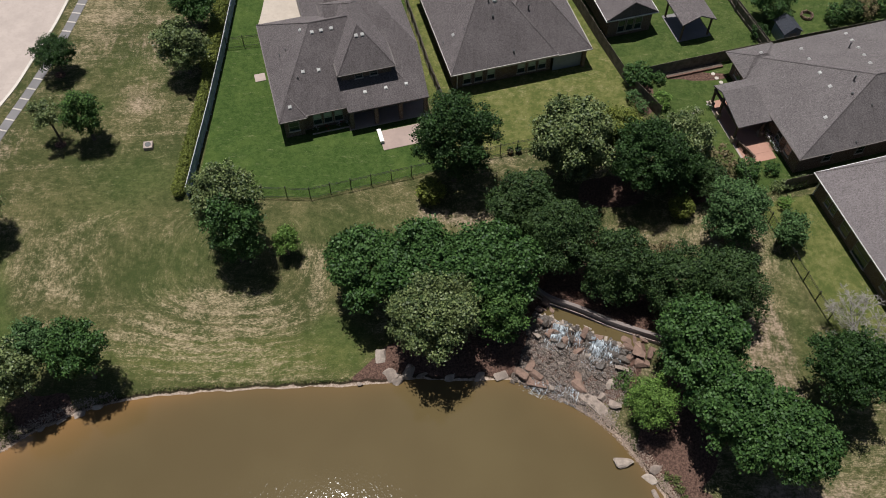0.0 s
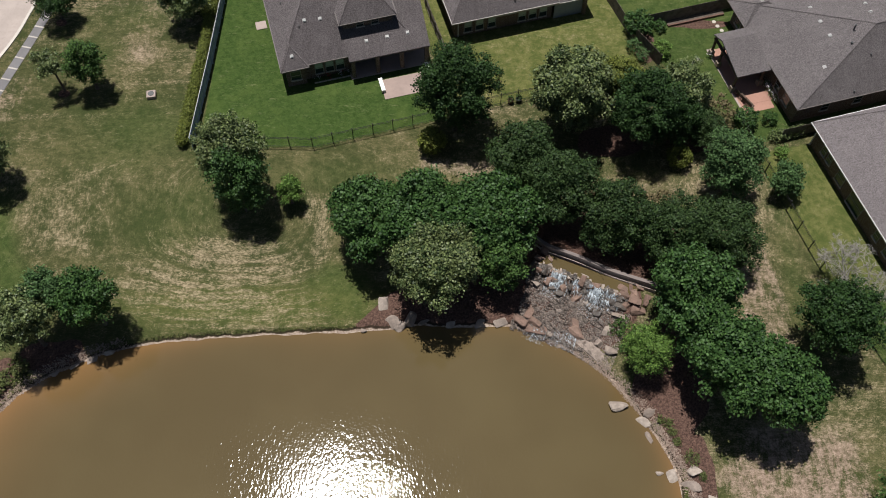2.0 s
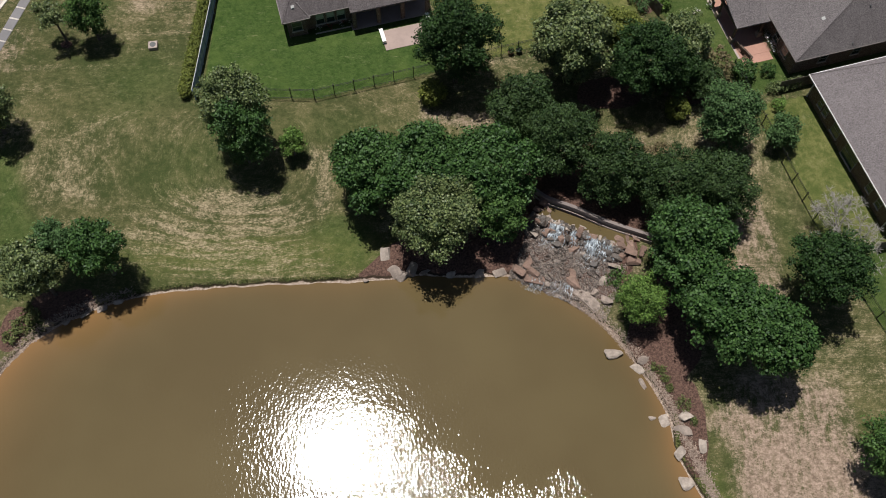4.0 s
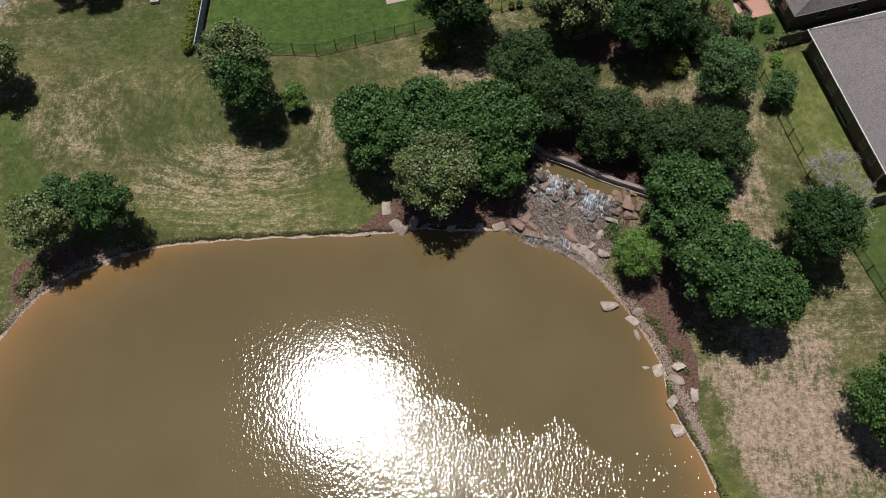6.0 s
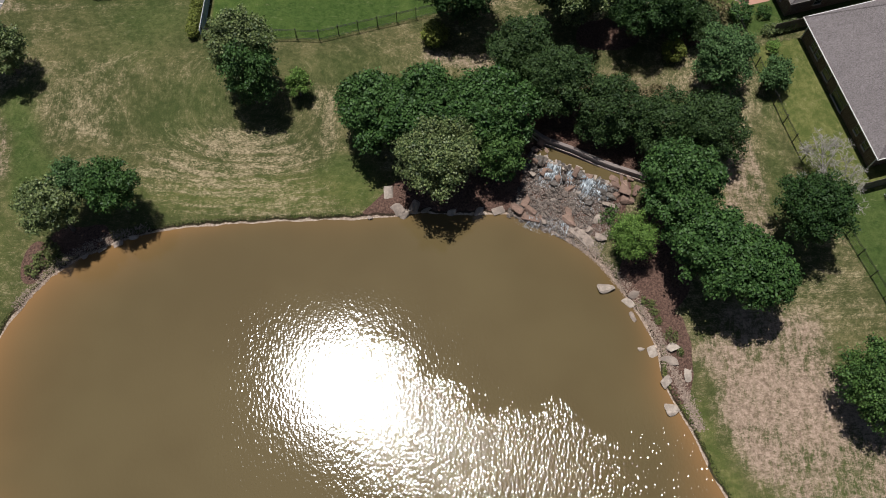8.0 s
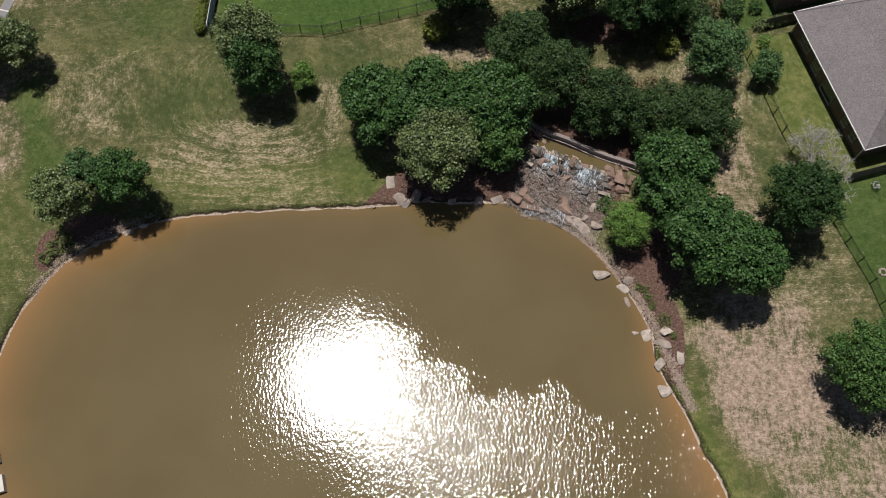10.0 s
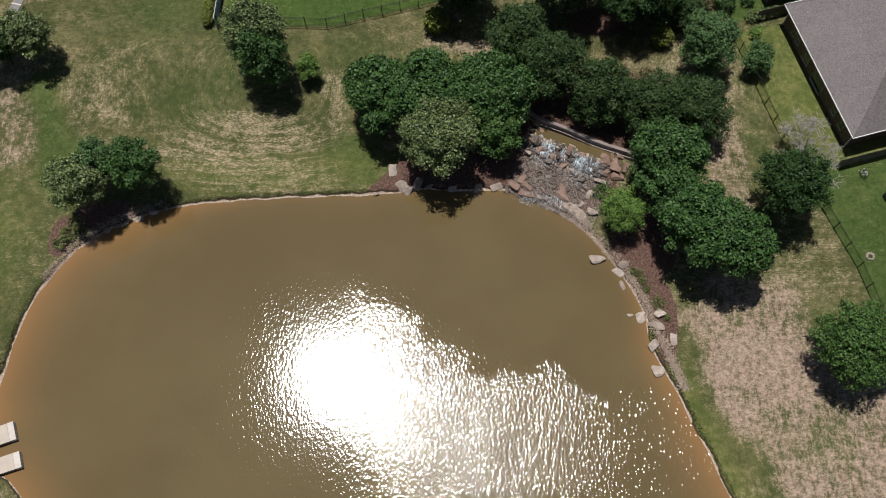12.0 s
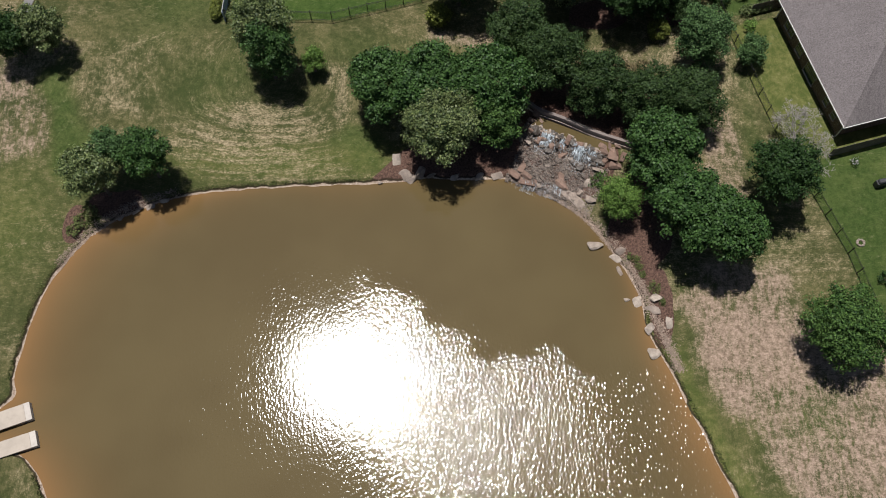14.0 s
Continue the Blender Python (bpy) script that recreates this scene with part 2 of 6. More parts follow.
def make_concrete(name, a, joint=0.0):
    m = Mat(name, 0.9, spec=0.3)
    c = m.mix(m.ramp(m.noise(0.35, 5, 0.65), 0.3, 0.7), tuple(x * 0.8 for x in a), a)
    c = m.mix(m.math("MULTIPLY", m.ramp(m.noise(2.2, 4, 0.7), 0.45, 0.75), 0.4), c, tuple(x * 0.62 for x in a))
    m.color(m.mix(m.math("MULTIPLY", m.noise(40, 2), 0.3), c, tuple(min(1, x * 1.15) for x in a)))
    m.bump(m.noise(30, 3), 0.004)
    return m.m


M = dict(
    ground=make_ground(), water=make_water(),
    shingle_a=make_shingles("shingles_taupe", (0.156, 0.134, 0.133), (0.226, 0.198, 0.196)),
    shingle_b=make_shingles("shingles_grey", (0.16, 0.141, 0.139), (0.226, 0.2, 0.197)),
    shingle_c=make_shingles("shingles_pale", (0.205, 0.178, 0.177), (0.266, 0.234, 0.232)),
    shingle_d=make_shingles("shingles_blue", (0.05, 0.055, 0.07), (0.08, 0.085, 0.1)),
    brick=make_brick("brick_brown", (0.1, 0.066, 0.05), (0.155, 0.105, 0.08)),
    brick_b=make_brick("brick_tan", (0.25, 0.19, 0.14), (0.33, 0.26, 0.2)),
    siding=plain("siding_grey_blue", (0.22, 0.25, 0.28), 0.7, var=0.12),
    gutter_brown=plain("gutter_brown_paint", (0.13, 0.11, 0.1), 0.5, var=0.15),
    gutter_tan=plain("gutter_tan_paint", (0.36, 0.33, 0.3), 0.5, var=0.12),
    gutter=plain("gutter_paint", (0.62, 0.6, 0.57), 0.45, var=0.12),
    white=plain("white_paint", (0.78, 0.76, 0.72), 0.5, var=0.1),
    frame=plain("window_frame_paint", (0.22, 0.21, 0.2), 0.5, var=0.1),
    iron=plain("black_iron", (0.018, 0.018, 0.018), 0.5, 0.6, var=0.3),
    fence_blue=plain("fence_stain_blue_grey", (0.3, 0.36, 0.44), 0.85, var=0.25, scale=1.6),
    fence_cap=plain("fence_weathered_cap", (0.42, 0.42, 0.4), 0.85, var=0.25),
    fence_wood=plain("fence_cedar_weathered", (0.15, 0.125, 0.1), 0.92, var=0.4, scale=1.8),
    post_wood=plain("stained_timber", (0.1, 0.065, 0.045), 0.8, var=0.3),
    street=make_concrete("street_concrete", (0.4, 0.335, 0.295)),
    walk=make_concrete("sidewalk_concrete", (0.18, 0.17, 0.17)),
    kerb=make_concrete("kerb_concrete", (0.55, 0.5, 0.44)),
    slab=make_concrete("slab_concrete", (0.36, 0.29, 0.255)),
    patio_slab=make_concrete("patio_slab_worn", (0.33, 0.25, 0.215)),
    patio=make_concrete("patio_paver_red", (0.36, 0.2, 0.15)),
    drive=make_concrete("driveway_concrete", (0.42, 0.36, 0.3)),
    pale=make_concrete("pale_concrete", (0.5, 0.45, 0.4)),
    wall_stone=make_concrete("wall_concrete", (0.2, 0.165, 0.15)),
    bark=plain("bark", (0.11, 0.085, 0.065), 0.95, var=0.4, scale=3, bump=0.03, fine=25),
    dead=plain("dead_wood", (0.25, 0.23, 0.205), 0.95, var=0.3, scale=3, bump=0.02),
    rock=make_rock("boulder_sandstone", (0.29, 0.225, 0.185), (0.43, 0.36, 0.3)),
    rock_red=make_rock("boulder_red", (0.13, 0.075, 0.056), (0.29, 0.19, 0.145)),
    rock_wet=make_rock("wet_stone", (0.04, 0.034, 0.03), (0.12, 0.1, 0.085), 0.35),
    bedrock=make_bedrock(),
    gravel=make_rock("gravel_stone", (0.035, 0.03, 0.028), (0.34, 0.275, 0.235), 0.8, True),
    pebble=make_rock("pebble_stone", (0.1, 0.072, 0.056), (0.4, 0.3, 0.235), 0.85, True),
    blind=plain("window_blind", (0.34, 0.42, 0.36), 0.8, var=0.1),
    metal=plain("galvanised_vent", (0.46, 0.45, 0.43), 0.6, 0.1, var=0.2),
    lead=plain("lead_pipe", (0.09, 0.09, 0.09), 0.6, 0.2),
    dark=plain("dark_plastic", (0.03, 0.03, 0.033), 0.55),
    petal_red=plain("red_petals", (0.35, 0.03, 0.03), 0.7),
    petal_white=plain("white_petals", (0.65, 0.6, 0.62), 0.7),
    terracotta=plain("terracotta", (0.14, 0.075, 0.055), 0.85),
    leaf_oak=make_leaf("leaf_oak_deep", (0.009, 0.026, 0.007), (0.03, 0.064, 0.014)),
    leaf_green=make_leaf("leaf_mid_green", (0.0125, 0.038, 0.009), (0.055, 0.11, 0.026), 0.56, 0.25),
    leaf_bright=make_leaf("leaf_yellow_green", (0.038, 0.084, 0.013), (0.132, 0.215, 0.045)),
    leaf_silver=make_leaf("leaf_pale_silver", (0.02, 0.043, 0.012), (0.158, 0.19, 0.07), 0.5, 0.32),
    leaf_olive=make_leaf("leaf_dark_olive", (0.012, 0.03, 0.009), (0.043, 0.074, 0.02)),
    leaf_fresh=make_leaf("leaf_fresh_green", (0.013, 0.04, 0.009), (0.078, 0.14, 0.032)),
    leaf_blue=make_leaf("leaf_blue_green", (0.028, 0.062, 0.02), (0.075, 0.135, 0.044)),
    leaf_brown=make_leaf("leaf_brownish", (0.08, 0.064, 0.03), (0.18, 0.145, 0.075)),
    leaf_hedge=make_leaf("leaf_hedge_yellow", (0.06, 0.078, 0.014), (0.16, 0.18, 0.036)),
    leaf_bank=make_leaf("leaf_bank_grass", (0.045, 0.065, 0.018), (0.12, 0.13, 0.045)),
)
_g = Mat("window_glass", 0.04, spec=0.6)
_g.color((0.02, 0.035, 0.035))
M["glass"] = _g.m
_f = Mat("white_water", 0.3, spec=0.5)
_f.color(_f.mix(_f.ramp(_f.noise(5, 4, 0.7), 0.35, 0.65), (0.1, 0.12, 0.13), (0.6, 0.66, 0.7)))
M["foam"] = _f.m


def make_veil():
    """Falling water: white threads with gaps that let the rock through."""
    m = Mat("falling_water", 0.35, spec=0.5)
    com = m.node("ShaderNodeCombineXYZ")
    m.put(com.inputs[0], m.math("MULTIPLY", m.attr("across"), 7.0))
    m.put(com.inputs[1], m.math("MULTIPLY", m.attr("down"), 1.1))
    thread = m.noise(1.0, 5, 0.7, com.outputs[0])
    m.color(m.mix(m.ramp(thread, 0.45, 0.7), (0.3, 0.34, 0.37), (0.72, 0.77, 0.8)))
    hole = m.node("ShaderNodeBsdfTransparent")
    both = m.node("ShaderNodeMixShader")
    cover = m.math("ADD", thread, m.math("MULTIPLY", m.math("SUBTRACT", m.attr("body"), 0.5), 0.34))
    m.put(both.inputs[0], m.math("MULTIPLY", m.ramp(cover, 0.47, 0.72), 0.85))
    m.t.links.new(hole.outputs[0], both.inputs[1])
    m.t.links.new(m.b.outputs[0], both.inputs[2])
    m.t.links.new(both.outputs[0], m.t.nodes["Material Output"].inputs["Surface"])
    m.bump(thread, 0.05)
    return m.m


M["veil"] = make_veil()


# ---- mesh helpers ----
def mesh_of(name, verts, faces, mat, smooth=False):
    me = bpy.data.meshes.new(name)
    me.from_pydata([tuple(v) for v in verts], [], [tuple(f) for f in faces])
    me.materials.append(mat)
    if smooth:
        me.polygons.foreach_set("use_smooth", [True] * len(me.polygons))
    me.update()
    return me


def part(name, bm, mat, parent=None, label=""):
    """Links a bmesh as one mesh object under a thing or part."""
    me = bpy.data.meshes.new(name)
    bm.normal_update()
    bm.to_mesh(me)
    bm.free()
    me.materials.append(mat)
    return put(name, me, parent, label)


def put(name, me, parent=None, label="", m=None):
    ob = new(name, me)
    if parent:
        ob.parent = parent
    if m:
        ob.matrix_basis = m
    return tagged(ob, label)


def thing(name, m, label, category, group="", kind=""):
    ob = new(name)
    ob.empty_display_size = 0.3
    ob.matrix_basis = m
    return tagged(ob, label, category, group, kind)


def box(bm, x0, x1, y0, y1, z0, z1, m=None, bevel=0.0):
    vs = [bm.verts.new((x, y, z)) for z in (z0, z1) for y in (y0, y1) for x in (x0, x1)]
    for f in ((0, 2, 3, 1), (4, 5, 7, 6), (0, 1, 5, 4), (1, 3, 7, 5), (3, 2, 6, 7), (2, 0, 4, 6)):
        bm.faces.new([vs[i] for i in f])
    if bevel:
        es = list({e for v in vs for e in v.link_edges})
        r = bmesh.ops.bevel(bm, geom=es, offset=bevel, segments=1, affect="EDGES", profile=0.5)
        vs = r["verts"] if r["verts"] else vs
    if m:
        bmesh.ops.transform(bm, matrix=m, verts=list({v for v in vs}))
    return bm


def cone(bm, p, q, r0, r1, seg=7, caps=True):
    p, q = Vector(p), Vector(q)
    d = q - p
    m = Matrix.Translation((p + q) / 2) @ d.to_track_quat("Z", "Y").to_matrix().to_4x4()
    bmesh.ops.create_cone(bm, cap_ends=caps, segments=seg, radius1=r0, radius2=r1, depth=d.length, matrix=m)
    return bm


def boxes(*specs, bevel=0.0):
    bm = bmesh.new()
    for s in specs:
        box(bm, *s, bevel=bevel)
    return bm


TURN = 15.6
UX, UY = Vector((math.cos(radians(TURN)), math.sin(radians(TURN)), 0)), Vector((-math.sin(radians(TURN)), math.cos(radians(TURN)), 0))


# ---- ground, pond ----
SHORE = [(29.6, -3), (27.9, 0.9), (25.0, 7.9), (22.7, 13.4), (20.7, 17.9), (20.1, 21.9), (17.2, 27.4), (14.1, 31.1), (10.1, 33.6), (6.5, 35.3), (2.5, 35.2), (-2.5, 35.4), (-7.3, 34.8), (-14.8, 34.5), (-21.8, 34.1), (-28.9, 33.3), (-34.1, 31.6), (-38.7, 28.7), (-41.7, 24.7), (-43.5, 20.5), (-44.6, 13.2), (-44.4, 10.4), (-48.5, 6.6), (-42.6, 5.0), (-39.2, 0.8), (-36, -7), (-26, -17), (-6, -23), (14, -21), (26, -12)]
WATER_Z = -0.32


def spline(pts, n=8, closed=True):
    p = np.array(pts, float)
    k = len(p)
    out = []
    for i in range(k if closed else k - 1):
        if closed:
            a, b, c, d = p[(i - 1) % k], p[i], p[(i + 1) % k], p[(i + 2) % k]
        else:
            a, b, c, d = p[max(i - 1, 0)], p[i], p[i + 1], p[min(i + 2, k - 1)]
        for j in range(n):
            t = j / n
            out.append(0.5 * (2 * b + (c - a) * t + (2 * a - 5 * b + 4 * c - d) * t * t + (3 * b - a - 3 * c + d) * t ** 3))
    if not closed:
        out.append(p[-1])
    return np.array(out)


def inside(poly, X, Y):
    r = np.zeros(X.shape, bool)
    x0, y0 = poly[-1]
    for x1, y1 in poly:
        hit = ((y1 > Y) != (y0 > Y)) & (X < (x0 - x1) * (Y - y1) / (y0 - y1 + 1e-12) + x1)
        r ^= hit
        x0, y0 = x1, y1
    return r


def dist_to(poly, X, Y, closed=True):
    d = np.full(X.shape, 1e9)
    seg = list(zip(poly, np.roll(poly, -1, 0)))
    for (ax, ay), (bx, by) in (seg if closed else seg[:-1]):
        vx, vy = bx - ax, by - ay
        t = np.clip(((X - ax) * vx + (Y - ay) * vy) / (vx * vx + vy * vy + 1e-12), 0, 1)
        d = np.minimum(d, np.hypot(X - ax - t * vx, Y - ay - t * vy))
    return d


shore = spline(SHORE, 6)


def smooth01(x):
    x = np.clip(x, 0, 1)
    return x * x * (3 - 2 * x)


def wob(X, Y, s, seed):
    """Cheap smooth noise from sines, about -1 to 1."""
    r = np.random.RandomState(seed)
    out = 0
    for k in range(6):
        a, f, ph = r.uniform(0, 6.28), s * r.uniform(0.6, 1.8), r.uniform(0, 6.28)
        out = out + np.sin((X * math.cos(a) + Y * math.sin(a)) * f + ph)
    return out / 3.2


def signed(X, Y):
    d = np.full(X.shape, 30.0)
    near = (X > -62) & (X < 46) & (Y > -40) & (Y < 56)
    d[near] = dist_to(shore, X[near], Y[near])
    return np.where(inside(shore, X, Y), -d, d) + 0.07 * wob(X, Y, 2.2, 3)


PROFILE_B = [-7, -4, -0.3, 0.1, 1.4, 1.8, 2.3, 2.9, 3.3, 5.0, 7.5, 9.0]
PROFILE_Z = [0.0, 0.9, 1.75, 1.1, 1.1, 1.32, 0.8, 0.72, 0.32, 0.2, 0.0, 0.0]


def lift(X, Y):
    """Mound behind the waterfall, its pool, ledges and gravel slope."""
    a = (X - 10.2) * 0.919 + (Y - 42.8) * -0.394
    b = (X - 10.2) * -0.394 + (Y - 42.8) * -0.919
    ends = smooth01((a + 3.2) / 2.6) * smooth01((13.2 - a) / 2.6)
    return np.interp(b, PROFILE_B, PROFILE_Z) * ends


def level(X, Y):
    s = signed(X, Y)
    bank = np.interp(s, [-6, -2.5, -0.3, 0.0, 0.3, 0.42, 0.62, 1.6], [-1.6, -0.9, -0.42, -0.34, -0.27, -0.2, -0.03, 0.0])
    return bank + lift(X, Y) * smooth01((s - 0.3) / 2.0)


ZX, ZY = np.arange(-66, 66.01, 0.25), np.arange(-12, 98.01, 0.25)
ZG = level(*np.meshgrid(ZX, ZY))


def ground_z(x, y):
    i, j = min(max((x + 66) / 0.25, 0), len(ZX) - 2), min(max((y + 12) / 0.25, 0), len(ZY) - 2)
    a, b = int(i), int(j)
    u, v = i - a, j - b
    return float((ZG[b, a] * (1 - u) + ZG[b, a + 1] * u) * (1 - v) + (ZG[b + 1, a] * (1 - u) + ZG[b + 1, a + 1] * u) * v)


def blobs(X, Y, rows):
    r = np.zeros(X.shape)
    for x, y, rx, ry, k in rows:
        r = np.maximum(r, k * np.exp(-((X - x) / rx) ** 2 - ((Y - y) / ry) ** 2))
    return r


IRON_A = [(-26.9, 56.8), (-16.6, 56.6), (-14.1, 56.5), (-3.4, 59.5), (6.3, 62.5), (10.1, 63.5), (21.0, 66.6)]
IRON_B = [(31.8, 60.5), (33.3, 55.6), (35.9, 46.0), (37.2, 41.5), (40.4, 33.1), (43.0, 26.4), (45.8, 15.0)]


def build_ground():
    xs = np.concatenate([[-1600, -700, -300, -160, -110, -85, -72], np.arange(-64, 64.01, 0.25), [72, 85, 110, 160, 300, 700, 1600]])
    ys = np.concatenate([[-1600, -700, -300, -160, -90, -60, -42, -30, -20, -14], np.arange(-10, 96.01, 0.25), [104, 116, 135, 170, 300, 700, 1600]])
    X, Y = np.meshgrid(xs, ys)
    Z = level(X, Y)
    nx, ny = len(xs), len(ys)
    idx = np.arange(nx * ny).reshape(ny, nx)
    faces = np.stack([idx[:-1, :-1], idx[:-1, 1:], idx[1:, 1:], idx[1:, :-1]], -1).reshape(-1, 4)
    me = bpy.data.meshes.new("ground")
    me.from_pydata(np.stack([X, Y, Z], -1).reshape(-1, 3).tolist(), [], faces.tolist())
    me.polygons.foreach_set("use_smooth", [True] * len(me.polygons))
    me.materials.append(M["ground"])
    s = signed(X, Y)
    w = wob(X, Y, 0.5, 5)
    w2 = wob(X, Y, 1.6, 8)
    yard1 = inside(np.array([(-26.4, 56.8), (-16.6, 56.6), (-14.1, 56.5), (-3.4, 59.5), (0.4, 60.6), (-2.5, 72), (-6, 95), (-26.4, 95)]), X, Y)
    yard2 = inside(np.array([(0.4, 60.8), (21, 66.6), (24, 69.5), (16, 90), (-6, 95)]), X, Y)
    yard3 = inside(np.array([(24, 69.5), (31.8, 60.5), (33.4, 57), (70, 66), (70, 100), (10, 100)]), X, Y)
    yard4 = inside(np.array([(33.3, 55.6), (35.9, 46.0), (37.2, 41.5), (40.4, 33.1), (43.0, 26.4), (45.8, 15.0), (80, 10), (80, 66)]), X, Y)
    low = inside(np.array([(40.4, 37.5), (37.2, 41), (43.0, 26.4), (45.8, 15), (80, 10), (80, 46)]), X, Y)
    lush = np.where(yard1, 0.95, 0.0) + np.where(yard3, 0.75, 0.0) + np.where(yard4, 0.4, 0) + np.where(low & yard4, 0.35, 0)

    def region(pts, feather, k=1.0, wave=0.8):
        """A patch with an uneven, feathered edge."""
        p = np.array(pts, float)
        u, v = X + wave * wob(X, Y, 0.6, 31), Y + wave * wob(X, Y, 0.6, 32)
        near = (X > p[:, 0].min() - 6) & (X < p[:, 0].max() + 6) & (Y > p[:, 1].min() - 6) & (Y < p[:, 1].max() + 6)
        d = np.full(X.shape, 9.0)
        d[near] = dist_to(p, u[near], v[near])
        d = np.where(inside(p, u, v), -d, d)
        return k * smooth01(0.5 - d / feather)

    # greener bands: between the two dry fields, along the shore, and beside the trees
    band = region([(-46.5, 50.5), (-43.6, 47.5), (-40.5, 41), (-38.5, 37), (-42, 33), (-45, 38), (-45.6, 43.5), (-49, 49)], 2.5, 0.6)
    lush = np.maximum(lush, band)
    lush = np.maximum(lush, region([(-12, 43), (-7, 41.5), (-6.5, 37.5), (-9, 36), (-14.5, 39)], 2.5, 0.5))
    lush = np.maximum(lush, blobs(X, Y, [(-28, 48, 6, 5, 0.4), (-33, 58, 9, 5, 0.45), (-37, 76, 5, 3, 0.35), (-40, 71, 3, 3, 0.35), (34.6, 42, 1.1, 11, 0.35), (-12, 53, 8, 2.4, 0.3), (37, 8, 4, 3.2, 0.5), (-48, 31, 5, 8, 0.25)]) * (0.8 + 0.3 * w))
    rim = smooth01((2.9 - s + 0.5 * w2) / 1.6)
    east = smooth01((X - 12) / 6) * smooth01((22 - Y) / 4)
    yellow = np.where(yard2, 0.85, 0.0) + np.where(yard4 & ~low, 0.7, 0) + blobs(X, Y, [(-19, 37.4, 15, 2.8, 0.7), (31, 12, 9, 14, 0.25), (-50, 30, 8, 9, 0.45)]) + 0.5 * rim * east
    dry = np.clip(0.29 + 0.13 * wob(X, Y, 0.18, 41) + 0.09 * w, 0, 1) * (1 - 0.5 * np.clip(lush, 0, 1))
    west = region([(-70, 56), (-54, 54.6), (-50.2, 49.3), (-46, 45.5), (-44.7, 41), (-46.4, 37.5), (-52, 35.5), (-70, 36)], 3.5, 0.95)
    slope = region([(23.4, 21.4), (26.5, 25.2), (31.5, 25.5), (36.5, 24), (38.5, 19), (46, 17), (60, 8), (60, -8), (38, -6), (33, 1.5), (29.3, 8), (26, 14)], 4.0, 0.95)
    tan = region([(29.6, 45.5), (32.2, 44.5), (33.1, 41), (33.2, 36), (33.0, 32.2), (31.5, 31), (28.6, 36)], 1.0, 0.9, 0.4)
    behind = region([(-3.0, 55.6), (1, 55.4), (6, 55.6), (7.5, 53.5), (2, 52.2), (-2.6, 53.8)], 1.4, 0.85, 0.5)
    pink = np.maximum(np.maximum(west, slope), np.maximum(tan * 0.85, behind * 0.8))
    dry = np.maximum.reduce([dry, west * 0.62, slope * 0.84, tan * 0.62, behind * 0.66, region([(-25.6, 45.2), (-19, 45.6), (-16.5, 44.5), (-18.5, 42), (-25.5, 41)], 4.0, 0.75),
                             region([(-31.3, 43), (-25, 42.5), (-18, 41.5), (-12.6, 41), (-11.5, 38.6), (-20, 37.6), (-29, 38.2)], 4.5, 0.56),
                             region([(-44, 46.8), (-39, 47.5), (-34, 47), (-34.5, 43.5), (-39.5, 41.4)], 4.5, 0.42),
                             region([(-14.6, 50), (-11.8, 50), (-11, 45), (-12.6, 42.5), (-14.2, 44)], 3.0, 0.7)])
    dry = np.maximum(dry, blobs(X, Y, [(-35, 70.6, 2.6, 2.4, 0.75), (-37.2, 79, 5, 3.2, 0.6), (-34, 84, 6, 3, 0.6), (-49.5, 63, 3, 5, 0.55), (-38, 60, 3, 2.4, 0.45), (17, 49.8, 6, 2.2, 0.95), (28, 47, 2.5, 2.2, 0.9), (10, 59, 3, 2, 0.4), (-2.5, 71, 0.9, 14, 0.45), (-7, 52.4, 4, 2, 0.35), (35, 46, 0.5, 9, 0.3)]))
    pink = np.maximum(pink, blobs(X, Y, [(-35, 72, 4, 4, 0.5), (-37, 80, 7, 6, 0.6), (-49, 63, 5, 8, 0.6), (17, 50, 8, 3, 0.8)]))
    dry = np.clip(dry * (1 + 0.2 * w) * (1 - 0.35 * rim * east) - 0.5 * np.clip(lush, 0, 0.6), 0, 1) * np.where(yard2 | yard4, 0.45, 1.0)
    soil = np.clip(blobs(X, Y, [(1.5, 37.6, 6.0, 3.2, 1.9), (7, 40.5, 3, 5, 1.8), (22.4, 20.3, 1.25, 4.4, 1.7), (21.2, 24.0, 1.3, 2.5, 1.6), (21, 29.5, 3.4, 5.0, 1.8), (15, 45.5, 8, 2.8, 1.9), (18.5, 42.6, 4.5, 2.6, 1.9), (12.5, 37.5, 5.5, 4.5, 1.9), (-36.5, 32.2, 3.6, 1.7, 1.4), (-41.0, 29.8, 1.3, 2.6, 1.4)]) - 0.45 + 0.12 * w2, 0, 0.25) * 4
    soil2 = np.clip(blobs(X, Y, [(18.0, 57.3, 3.6, 2.2, 1.6), (27, 57.6, 2.5, 2, 1.2), (-42.6, 64.1, 1.2, 1.0, 0.95), (30, 74.6, 4.5, 0.8, 1.3), (23.5, 71, 1.6, 3, 1.2), (-38.9, 37.6, 1.0, 0.8, 1.3), (-45.3, 74.9, 1.2, 1.0, 1.0)]) - 0.5 + 0.15 * w2, 0, 0.25) * 4
    soil = np.maximum.reduce([soil, soil2, region([(-8.8, 34.9), (-5.3, 39.0), (-2.5, 39.6), (-2.5, 34.5)], 0.6, 1.0, 0.25)])
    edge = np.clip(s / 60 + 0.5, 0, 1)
    lap = np.clip((np.abs(9.5 * np.tanh((X + 20.5) / 9.5) / 1.05) ** 3 + np.abs(Y - 49) ** 3) ** (1 / 3), 0, 40)
